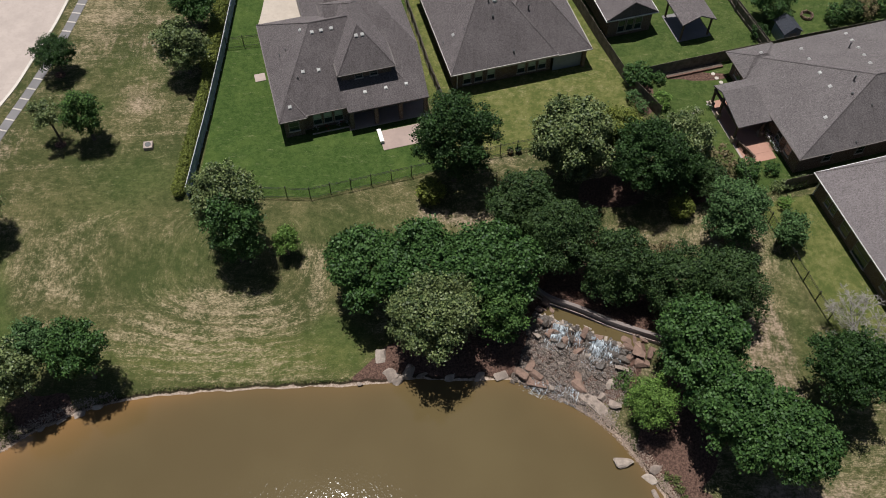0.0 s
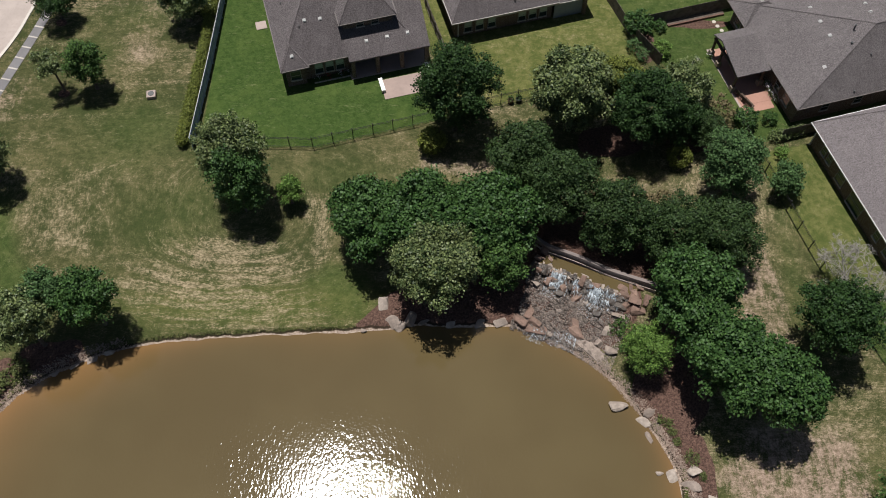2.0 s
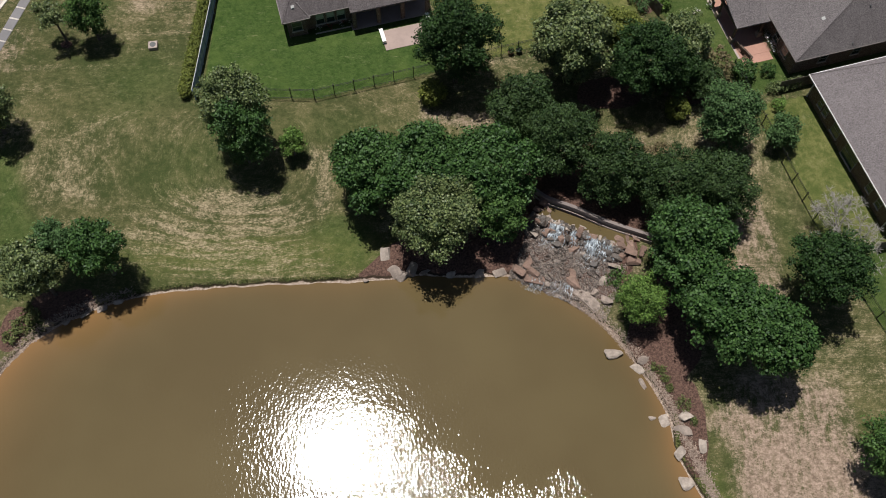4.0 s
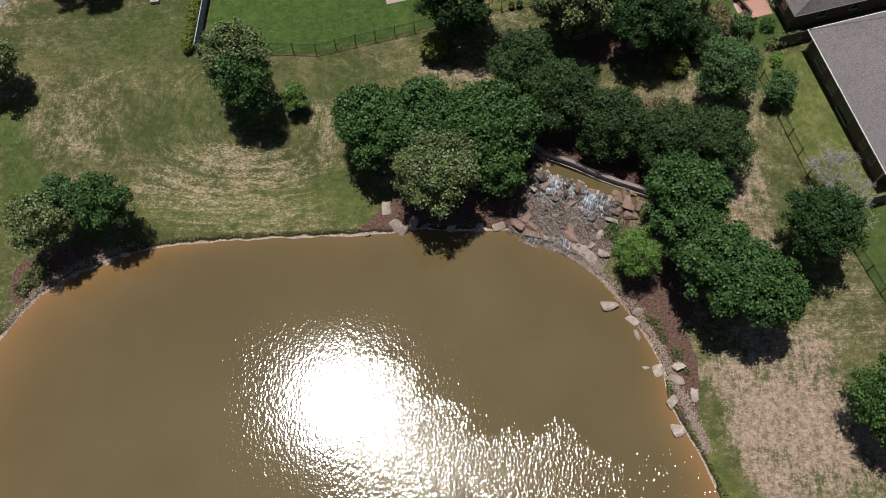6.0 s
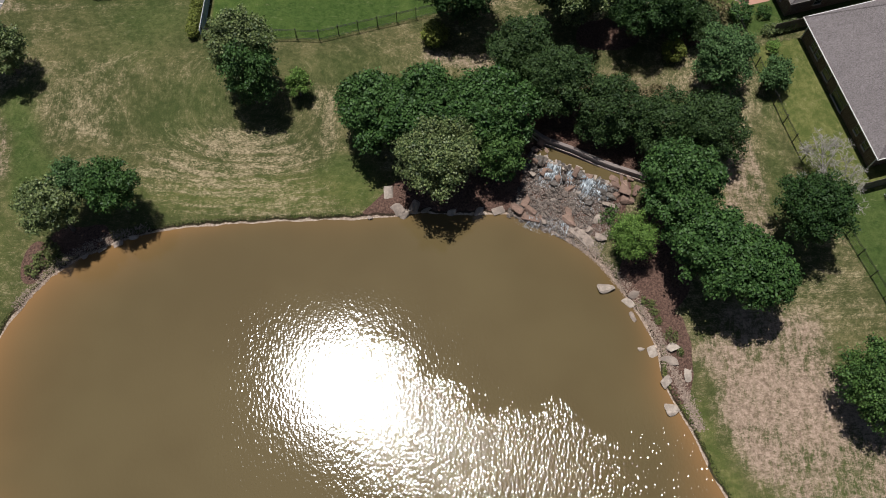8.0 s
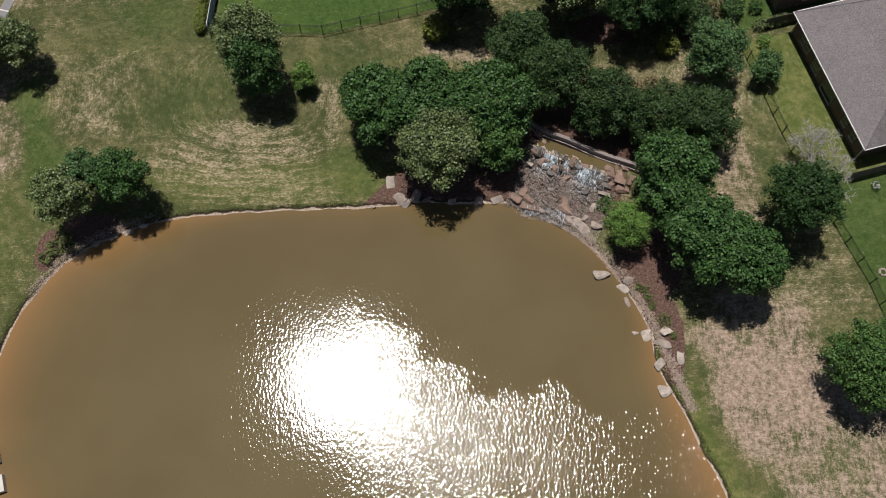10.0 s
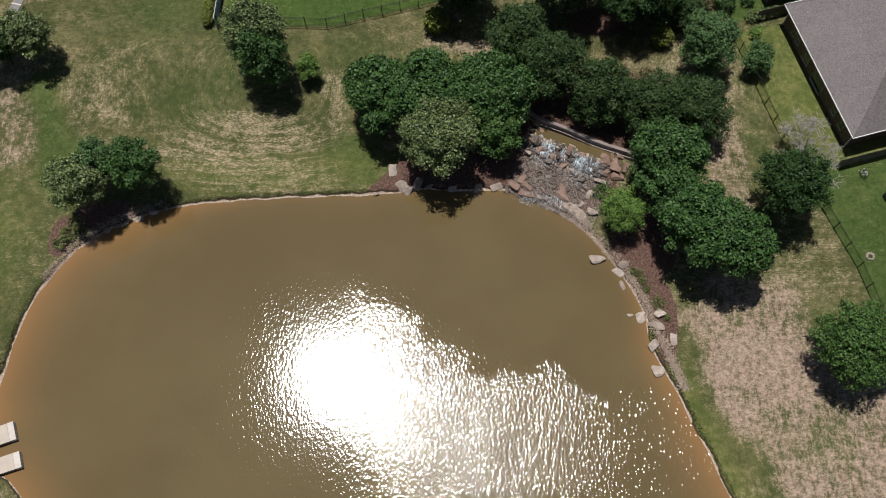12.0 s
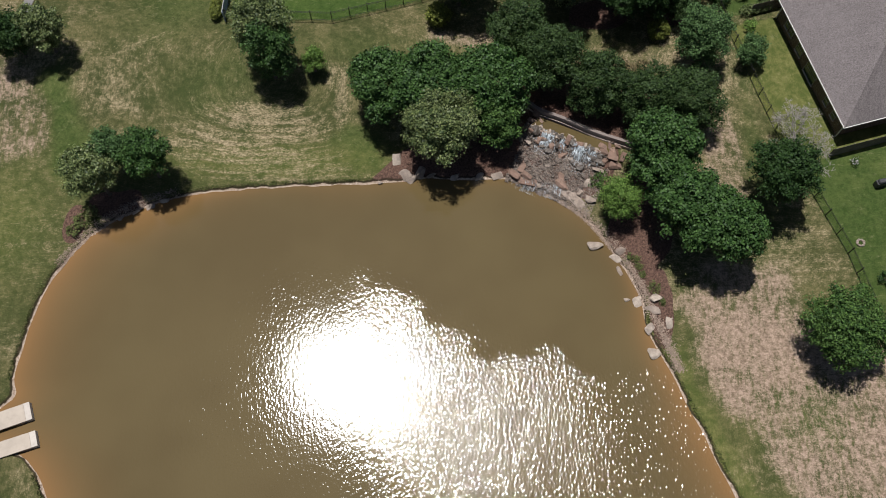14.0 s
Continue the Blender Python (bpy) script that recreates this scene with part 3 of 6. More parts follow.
    for key, val in (("lush", lush), ("yellow", yellow), ("dry", dry), ("soil", np.clip(soil, 0, 1)), ("edge", edge), ("lap", lap / 40), ("pink", pink), ("mow", np.maximum(blobs(X, Y, [(-20, 39.5, 13, 5.5, 1.0), (-37, 45, 6, 4, 0.35), (30, 12, 8, 14, 0.3)]), 0.3))):
        a = me.attributes.new(key, "FLOAT", "POINT")
        a.data.foreach_set("value", np.clip(val, 0, 1).ravel().astype(np.float32))
    ob = new("ground", me)
    tagged(ob, "mown grass with straw-dry patches and mulch beds around a pond", "ground", kind="structure")


def build_water():
    xs, ys = np.arange(-47, 32.01, 0.5), np.arange(-25, 37.01, 0.5)
    X, Y = np.meshgrid(xs, ys)
    s = signed(X, Y)
    nx = len(xs)
    idx = np.arange(X.size).reshape(X.shape)
    faces = np.stack([idx[:-1, :-1], idx[:-1, 1:], idx[1:, 1:], idx[1:, :-1]], -1).reshape(-1, 4)
    keep = (s.ravel()[faces] < 1.2).any(1)
    me = mesh_of("water", np.stack([X, Y, np.full(X.shape, WATER_Z)], -1).reshape(-1, 3).tolist(), faces[keep].tolist(), M["water"], True)
    a = me.attributes.new("shallow", "FLOAT", "POINT")
    left = smooth01((-18 - X) / 14) * 0.75 + smooth01((X - 17) / 6) * 0.8 + 0.3
    reach = 1.2 + 1.3 * smooth01((-26 - X) / 10) + 1.0 * smooth01((X - 18) / 5) + 0.35 * wob(X, Y, 0.4, 24)
    a.data.foreach_set("value", (np.clip(np.exp(np.minimum(s, 0) / reach), 0, 1) * np.clip(left, 0, 1)).ravel().astype(np.float32))
    a = me.attributes.new("wind", "FLOAT", "POINT")
    lim = np.interp(X, [-14, -10, -6, -2, 2, 5, 10, 12, 17, 24], [24, 27, 24.5, 20.6, 17, 16.6, 17.8, 17, 12, 9])
    gust = smooth01((X + 14) / 16.0) * smooth01((lim - Y + 1.1 * wob(X, Y, 0.8, 22)) / 2.6) * smooth01((20 - X) / 7)
    calm = (0.165 + 0.04 * wob(X, Y, 0.35, 23)) * smooth01((29 - Y) / 9 + 0.4)
    side = smooth01((X - 13) / 6) * smooth01((18 - Y) / 8)
    a.data.foreach_set("value", (calm + 1.1 * gust ** 1.3 + 0.75 * side).ravel().astype(np.float32))
    a = me.attributes.new("gust", "FLOAT", "POINT")
    a.data.foreach_set("value", gust.ravel().astype(np.float32))
    tagged(new("water", me), "muddy brown pond water with small wind ripples", "water", kind="structure")


build_ground()
build_water()


def bank_fringe():
    """Blades of grass that hang over the cut edge of the bank."""
    r = np.random.RandomState(17)
    a, b = shore, np.roll(shore, -1, 0)
    seg = np.hypot(*(b - a).T)
    use = (a[:, 1] > -6) & ~((a[:, 0] > -7.5) & (a[:, 0] < 20.5) & (a[:, 1] > 17)) & ~((a[:, 0] < -31) & (a[:, 0] > -42) & (a[:, 1] > 26)) & ~((a[:, 0] < -41) & (a[:, 1] < 13))
    V, F = [], []
    for i in np.where(use)[0]:
        k = int(seg[i] * 26)
        t = r.uniform(0, 1, k)
        p = a[i] + (b[i] - a[i]) * t[:, None]
        out = np.array([(b[i] - a[i])[1], -(b[i] - a[i])[0]]) / seg[i]
        for q in p:
            q = q + out * r.uniform(0.5, 0.8)
            z = ground_z(q[0], q[1])
            d = -out * r.uniform(0.08, 0.26) + r.normal(size=2) * 0.09
            w_ = np.array([-d[1], d[0]]) / (np.hypot(*d) + 1e-6) * 0.035
            o = len(V)
            V += [(q[0] - w_[0], q[1] - w_[1], z - 0.02), (q[0] + w_[0], q[1] + w_[1], z - 0.02), (q[0] + d[0] * 0.6, q[1] + d[1] * 0.6, z + r.uniform(0.05, 0.16)), (q[0] + d[0], q[1] + d[1], z + r.uniform(-0.06, 0.08))]
            F += [(o, o + 1, o + 2), (o, o + 2, o + 3), (o + 1, o + 3, o + 2)]
    tagged(new("bank_grass", mesh_of("bank_grass", V, F, M["leaf_bank"])), "long grass hanging over the pond bank", "grass", kind="stuff")


bank_fringe()


def strip(name, left, right, z0, z1, mat, label, category, n=10):
    """A flat ribbon between two lines, with depth."""
    a, b = spline(left, n, False), spline(right, n, False)
    k = len(a)
    v = [(x, y, z1) for x, y in a] + [(x, y, z1) for x, y in b] + [(x, y, z0) for x, y in a] + [(x, y, z0) for x, y in b]
    f = []
    for i in range(k - 1):
        f += [(i, k + i, k + i + 1, i + 1), (2 * k + i, i, i + 1, 2 * k + i + 1), (k + i, 3 * k + i, 3 * k + i + 1, k + i + 1)]
    f += [(0, 2 * k, 3 * k, k), (k - 1, 2 * k - 1, 4 * k - 1, 3 * k - 1)]
    return tagged(new(name, mesh_of(name, v, f, mat)), label, category, kind="structure")


KERB = [(-56.5, 57), (-51.1, 70.2), (-49.4, 77.4), (-47.8, 87.7), (-46.5, 110)]
strip("road", [(x - 16, y + 5) for x, y in KERB], KERB, -0.3, 0.006, M["street"], "pale concrete residential street", "road")
strip("kerb", KERB, [(x + 0.35, y - 0.08) for x, y in KERB], -0.3, 0.12, M["kerb"], "rounded pale concrete kerb beside the street", "kerb")


# ---- sidewalk of separate slabs ----
def build_sidewalk():
    a = np.array([(-52.6, 56.5), (-50.2, 66.2), (-47.9, 76.2), (-46.2, 88.0), (-44.8, 104)])
    line = spline(a, 40, False)
    seg = np.hypot(*np.diff(line, axis=0).T)
    run = np.concatenate([[0], np.cumsum(seg)])
    walkway = thing("sidewalk", Matrix(), "grey concrete sidewalk slabs with pale joints along the street", "sidewalk", kind="structure")
    bm = boxes((-0.58, 0.58, -0.72, 0.72, -0.2, 0.0), bevel=0.012)
    me = bpy.data.meshes.new("slab")
    bm.to_mesh(me)
    bm.free()
    me.materials.append(M["walk"])
    bm = boxes((-0.58, 0.58, -0.09, 0.09, -0.2, 0.004))
    mj = bpy.data.meshes.new("joint_band")
    bm.to_mesh(mj)
    bm.free()
    mj.materials.append(M["pale"])
    s = 0.8
    while s < run[-1] - 1:
        x, y = np.interp(s, run, line[:, 0]), np.interp(s, run, line[:, 1])
        x2, y2 = np.interp(s + 0.3, run, line[:, 0]), np.interp(s + 0.3, run, line[:, 1])
        ang = math.degrees(math.atan2(y2 - y, x2 - x)) - 90
        put("slab", me, walkway, m=pose(x + 0.55, y, 0.05, 0, 0, ang))
        x3, y3 = np.interp(s + 0.83, run, line[:, 0]), np.interp(s + 0.83, run, line[:, 1])
        put("joint_band", mj, walkway, m=pose(x3 + 0.55, y3, 0.05, 0, 0, ang))
        s += 1.66


build_sidewalk()


# ---- houses ----
def hip(name, u0, u1, v0, v1, z, pl, pr, pf, pb, mat, parent, label="", gut="gutter"):
    """A hipped roof over a rectangle; pl, pr, pf, pb: the slopes of its left, right, front and back."""
    hu, hv = (u1 - u0) / (1 / pl + 1 / pr), (v1 - v0) / (1 / pf + 1 / pb)
    h = min(hu, hv)
    c = [(u0, v0, z), (u1, v0, z), (u1, v1, z), (u0, v1, z)]
    if hu <= hv:
        r = [(u0 + h / pl, v0 + h / pf, z + h), (u0 + h / pl, v1 - h / pb, z + h)]
        top = [(0, 1, 8), (1, 2, 9, 8), (2, 3, 9), (3, 0, 8, 9)]
    else:
        r = [(u0 + h / pl, v0 + h / pf, z + h), (u1 - h / pr, v0 + h / pf, z + h)]
        top = [(0, 1, 9, 8), (1, 2, 9), (2, 3, 8, 9), (3, 0, 8)]
    v = c + [(a, b, z - 0.16) for a, b, _ in c] + r
    f = top + [(4, 5, 1, 0), (5, 6, 2, 1), (6, 7, 3, 2), (7, 4, 0, 3), (7, 6, 5, 4)]
    ob = put(name, mesh_of(name, v, f, mat), parent, label)
    caps = []
    for a, b in [((u0, v0, z), r[0]), ((u1, v0, z), r[0] if hu <= hv else r[1]), ((u0, v1, z), r[1] if hu <= hv else r[0]), ((u1, v1, z), r[1]), (r[0], r[1])]:
        caps.append((a, b))
    bm = bmesh.new()
    for a, b in caps:
        if (Vector(a) - Vector(b)).length > 0.3:
            cone(bm, Vector(a) + Vector((0, 0, 0.0)), Vector(b) + Vector((0, 0, 0.0)), 0.07, 0.07, 5)
    part("ridge_cap", bm, mat, ob)
    g = bmesh.new()
    for s in ((u0 - 0.09, u0, v0 - 0.09, v1 + 0.09), (u1, u1 + 0.09, v0 - 0.09, v1 + 0.09), (u0, u1, v0 - 0.09, v0), (u0, u1, v1, v1 + 0.09)):
        box(g, *s, z - 0.15, z - 0.03)
    part("gutter", g, M[gut], ob, "painted metal gutter")
    return ob


def window(parent, u, v, w, z0, z1, side="front", blind=0.0):
    """A window on a wall: frame proud of it, a glass pane and a sill."""
    m = {"front": pose(u, v, 0), "left": pose(u, v, 0, 0, 0, -90), "right": pose(u, v, 0, 0, 0, 90)}[side]
    bm = bmesh.new()
    t = 0.07
    for s in ((-w / 2, w / 2, -0.05, 0.1, z1 - t, z1), (-w / 2, w / 2, -0.05, 0.1, z0, z0 + t), (-w / 2, -w / 2 + t, -0.05, 0.1, z0 + t, z1 - t), (w / 2 - t, w / 2, -0.05, 0.1, z0 + t, z1 - t), (-w / 2 + t, w / 2 - t, -0.04, 0.08, (z0 + z1) / 2 - 0.025, (z0 + z1) / 2 + 0.025)):
        box(bm, *s)
    fr = part("window", bm, M["frame"], parent)
    fr.matrix_basis = m
    part("pane", boxes((-w / 2 + t, w / 2 - t, -0.012, 0.02, z0 + t, z1 - t)), M["glass"], fr)
    if blind:
        part("blind", boxes((-w / 2 + t + 0.02, w / 2 - t - 0.02, -0.026, -0.014, z1 - t - blind * (z1 - z0 - 2 * t), z1 - t - 0.01)), M["blind"], fr, "pale green drawn blind")
    part("window_sill", boxes((-w / 2 - 0.06, w / 2 + 0.06, -0.12, 0.05, z0 - 0.08, z0 - 0.005), bevel=0.01), M["pale"], fr)


def vent(parent, u, v, z, slope_u=0.0, slope_v=0.45):
    bm = boxes((-0.14, 0.14, -0.14, 0.14, 0.03, 0.15), (-0.19, 0.19, -0.19, 0.19, 0.0, 0.035), bevel=0.015)
    ob = part("roof_vent", bm, M["metal"], parent, "square galvanised roof vent")
    ob.matrix_basis = Matrix.Translation((u, v, z)) @ Euler((math.atan(slope_v), -math.atan(slope_u), 0)).to_matrix().to_4x4()


def pipe(parent, u, v, z, h=0.55, r=0.07):
    bm = bmesh.new()
    cone(bm, (0, 0, -0.2), (0, 0, h), r, r, 8)
    cone(bm, (0, 0, h), (0, 0, h + 0.08), r * 1.5, r * 1.3, 8)
    ob = part("vent_pipe", bm, M["lead"], parent, "dark metal vent pipe")
    ob.matrix_basis = pose(u, v, z)


def downspout(parent, u, v, z1):
    bm = boxes((-0.05, 0.05, -0.05, 0.05, 0.05, z1 - 0.5))
    cone(bm, (0, 0, z1 - 0.5), (0.0, -0.4, z1 - 0.15), 0.05, 0.05, 6)
    part("downspout", bm, M["gutter"], parent, "pale metal downspout").matrix_basis = pose(u, v, 0)


def wall_block(parent, u0, u1, v0, v1, z1, mat, name="wall"):
    return part(name, boxes((u0, u1, v0, v1, -0.3, z1)), mat, parent)


EAVE = 3.0


def house_one():
    h = thing("house", pose(-17.8, 64.5, 0, 0, 0, TURN), "brown brick house with taupe shingle hip roof and covered patio", "house")
    s = M["shingle_a"]
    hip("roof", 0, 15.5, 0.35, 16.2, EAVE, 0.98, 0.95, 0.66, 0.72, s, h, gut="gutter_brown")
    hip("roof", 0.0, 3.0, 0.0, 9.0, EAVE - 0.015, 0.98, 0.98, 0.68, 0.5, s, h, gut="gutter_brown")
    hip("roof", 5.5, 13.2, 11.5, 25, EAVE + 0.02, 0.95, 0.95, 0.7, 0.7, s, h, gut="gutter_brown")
    # low roof over the covered patio, rising to the back
    v = [(a_, b_, EAVE + 0.41 * (b_ + 0.6)) for a_, b_ in ((7.5, -0.6), (16.7, -0.6), (17.0, 5.5), (13.4, 11.5), (7.5, 11.5))]
    v += [(a_, b_, c - 0.18) for a_, b_, c in v]
    put("patio_roof", mesh_of("patio_roof", v, [(0, 1, 2, 3, 4), (9, 8, 7, 6, 5)] + [(i + 5, (i + 1) % 5 + 5, (i + 1) % 5, i) for i in range(5)], s), h)
    v = [(17.0, 5.5, EAVE + 2.5), (17.2, 24, EAVE + 1.6), (13.4, 24, EAVE + 4.96), (13.4, 11.5, EAVE + 4.96)]
    v += [(a_, b_, c - 0.18) for a_, b_, c in v]
    put("side_roof", mesh_of("side_roof", v, [(0, 1, 2), (0, 2, 3), (7, 6, 5, 4), (4, 5, 1, 0), (5, 6, 2, 1), (6, 7, 3, 2), (7, 4, 0, 3)], s), h)
    wall_block(h, 7.65, 13.3, 2.8, 12, 5.7, M["brick"], "upper_wall")
    hip("upper_roof", 7.25, 13.7, 2.4, 14.5, 5.8, 0.98, 0.98, 0.8, 0.7, s, h, gut="gutter_brown")
    wall_block(h, 0.45, 2.6, 0.4, 12, EAVE - 0.1, M["brick"])
    wall_block(h, 0.47, 15.0, 2.2, 15.7, EAVE - 0.12, M["brick"])
    wall_block(h, 2.6, 7.64, 0.95, 2.19, EAVE - 0.11, M["brick"], "window_wall")
    wall_block(h, 9.0, 16.6, 3.0, 22, EAVE - 0.14, M["brick"])
    wall_block(h, 6.0, 12.7, 15, 24, EAVE - 0.13, M["brick"])
    for u in (7.9, 10.7, 13.5, 16.4):
        part("patio_column", boxes((u - 0.22, u + 0.22, -0.35, 0.09, 0, EAVE - 0.15), bevel=0.02), M["brick"], h)
    part("patio_beam", boxes((7.7, 16.6, -0.3, 0.0, EAVE - 0.42, EAVE - 0.17)), M["frame"], h)
    part("patio_floor", boxes((7.5, 16.7, -0.5, 2.9, -0.2, 0.05)), M["slab"], h)
    for u in (4.2, 5.4, 6.6):
        window(h, u, 0.92, 1.0, 0.6, 2.5, blind=0.6)
    window(h, 1.5, 0.37, 1.2, 0.9, 2.3)
    for u in (9.6, 12.0):
        window(h, u, 2.97, 1.5, 0.3, 2.4)
    for u in (9.6, 11.3):
        window(h, u, 2.77, 0.9, 4.6, 5.4)
    for u, v_, z in ((5.68, 7.73, 7.87), (6.69, 7.73, 7.87), (7.84, 7.76, 7.89), (3.74, 4.32, 5.62), (5.47, 4.2, 5.54)):
        vent(h, u, v_, z, 0, 0.66)
    vent(h, 4.51, 8.86, 7.42, 0.98, 0)
    vent(h, 1.49, 1.22, 3.82, 0, 0.68)
    for u in (9.9, 12.27, 14.61):
        vent(h, u, 1.29, 3.77, 0, 0.41)
    for u in (10.17, 10.87):
        vent(h, u, 5.47, 8.25, 0, 0.8)
    for u, v_, z in ((3.04, 3.8, 5.28), (1.72, 8.39, 4.69), (2.46, 8.32, 5.41), (12.6, 15.0, 6.2)):
        pipe(h, u, v_, z - 0.1, 0.3, 0.06)
    return h


def house_two():
    h = thing("house", pose(1.0, 71.6, 0, 0, 0, TURN), "brown brick house with a grey-brown shingle hip roof", "house")
    s = M["shingle_a"]
    hip("roof", 0, 12.85, 0.1, 17, EAVE, 0.98, 0.98, 0.72, 0.7, s, h, gut="gutter_tan")
    hip("roof", 5, 17.1, 0.16, 19, EAVE - 0.22, 0.9, 0.98, 0.7, 0.7, s, h, gut="gutter_tan")
    hip("roof", 0.5, 9.5, 9.7, 26, EAVE + 0.06, 0.95, 0.95, 0.7, 0.6, s, h, gut="gutter_tan")
    wall_block(h, 0.5, 12.4, 0.85, 12, EAVE - 0.1, M["brick"])
    wall_block(h, 5.5, 16.6, 2.6, 18, EAVE - 0.2, M["brick"])
    wall_block(h, 1.0, 9.0, 10.3, 25, EAVE - 0.08, M["siding"], "side_wall")
    part("patio_column", boxes((16.1, 16.5, 0.2, 0.6, 0, EAVE - 0.25), bevel=0.02), M["brick"], h)
    part("patio_screen", boxes((12.6, 16.1, 0.6, 0.68, 0.0, EAVE - 0.35)), M["siding"], h, "grey-blue covered patio wall")
    for u in (2.1, 3.5, 5.0, 10.0, 11.3):
        window(h, u, 0.82, 1.0, 0.5, 2.35, blind=0.62)
    window(h, 8.7, 0.82, 1.0, 0.5, 2.35, blind=0.62)
    downspout(h, 0.9, 0.78, EAVE)
    for u, v_, z in ((6.05, 6.1, 7.18), (6.17, 4.6, 6.09), (10.57, 4.97, 6.25), (7.7, 1.06, 3.54)):
        pipe(h, u, v_, z - 0.15, 0.6, 0.08)
    pipe(h, 0.43, 4.97, 3.42, 0.15, 0.06)
    pipe(h, 2.7, 4.23, 5.6, 0.15, 0.06)
    vent(h, 1.55, 4.87, 4.52, 0.98, 0)
    bm = bmesh.new()
    bmesh.ops.create_uvsphere(bm, u_segments=12, v_segments=8, radius=0.3)
    part("turbine_vent", bm, M["metal"], h, "round metal turbine vent").matrix_basis = pose(6.8, 6.15, 7.3)
    return h


def house_three():
    h = thing("house", pose(37.7, 59.3, 0, 0, 0, TURN), "brick house with a wide grey shingle hip roof and many vents", "house")
    s = M["shingle_b"]
    hip("roof", 0, 24, 0, 16.6, EAVE, 0.37, 0.5, 0.68, 0.37, s, h, gut="gutter_brown")
    hip("roof", -0.25, 5.5, 12.4, 16.9, EAVE + 0.01, 0.45, 0.45, 0.45, 0.42, s, h, gut="gutter_brown")
    wall_block(h, 0.5, 23.5, 0.5, 16.1, EAVE - 0.1, M["brick"])
    window(h, 0.47, 2.6, 1.2, 0.8, 2.3, "left")
    window(h, 0.47, 4.6, 1.0, 0.8, 2.3, "left")
    window(h, 0.47, 14.6, 1.2, 0.8, 2.3, "left")
    for u in (4, 8):
        window(h, u, 0.47, 1.0, 1.0, 2.2)
    for u, v_, z in ((2.84, 14.93, 3.84), (7.55, 14.24, 3.87), (6.8, 11.71, 4.81), (14.27, 15.56, 3.38), (13.74, 13.77, 4.05), (13.14, 11.9, 4.74), (12.5, 10.1, 5.42), (11.85, 8.27, 6.08)):
        vent(h, u, v_, z, 0, -0.37)
    for u, v_, z in ((6.41, 9.02, 5.37), (6.43, 6.86, 5.38), (4.3, 3.5, 4.59)):
        vent(h, u, v_, z, 0.37, 0)
    pipe(h, 8.6, 6.3, 6.0, 0.85, 0.08)
    pipe(h, 12.2, 12.3, 4.5, 0.85, 0.08)
    pipe(h, 7.7, 4.81, 5.8, 0.2, 0.1)
    pipe(h, 9.44, 3.24, 5.1, 0.25, 0.07)
    pipe(h, 6.71, 0.39, 3.2, 0.2, 0.07)
    return h


def house_four():
    h = thing("house", pose(43.7, 40.2, 0, 0, 0, TURN), "brick house with pale grey shingle hip roof and white gutter", "house")
    s = M["shingle_c"]
    hip("roof", 0, 20, 0, 18.0, EAVE, 0.39, 0.4, 0.38, 1.15, s, h)
    wall_block(h, 0.5, 19.5, 0.5, 17.3, EAVE - 0.1, M["brick"])
    for v_ in (2.4, 4.3, 14.0, 15.1):
        window(h, 0.47, v_, 0.85, 0.9, 2.2, "left")
    window(h, 0.47, 8.4, 2.4, 0.2, 2.4, "left")
    window(h, 0.47, 11.6, 1.4, 0.6, 2.4, "left")
    downspout(h, 0.42, 0.42, EAVE)
    downspout(h, 0.42, 17.2, EAVE)
    for u in (10.5, 11.3, 11.9):
        pipe(h, u, 13.0, 4.8, 0.3, 0.08)
    return h


def house_five():
    h = thing("house", pose(19.6, 80.7, 0, 0, 0, TURN), "brick house end with a steep shingle gable roof", "house")
    s = M["shingle_a"]
    hip("roof", 0, 6.6, 0.0, 16, EAVE, 0.62, 0.62, 30.0, 0.6, s, h)
    hip("roof", 2.0, 14, 7.0, 20, EAVE + 0.02, 0.6, 0.6, 0.6, 0.6, s, h)
    wall_block(h, 0.5, 6.1, 0.35, 15, EAVE - 0.08, M["brick"])
    bm = bmesh.new()
    vs = [bm.verts.new(c) for c in ((0.5, 0.4, EAVE - 0.1), (6.1, 0.4, EAVE - 0.1), (3.3, 0.4, EAVE + 1.9), (0.5, 0.6, EAVE - 0.1), (6.1, 0.6, EAVE - 0.1), (3.3, 0.6, EAVE + 1.9))]
    for f in ((0, 1, 2), (5, 4, 3), (0, 3, 4, 1), (1, 4, 5, 2), (2, 5, 3, 0)):
        bm.faces.new([vs[i] for i in f])
    part("gable_wall", bm, M["brick"], h)
    for u in (2.2, 3.3, 4.4):
        window(h, u, 0.32, 0.95, 0.6, 2.4)
    return h


house_one()
house_two()
house_three()
house_four()
house_five()


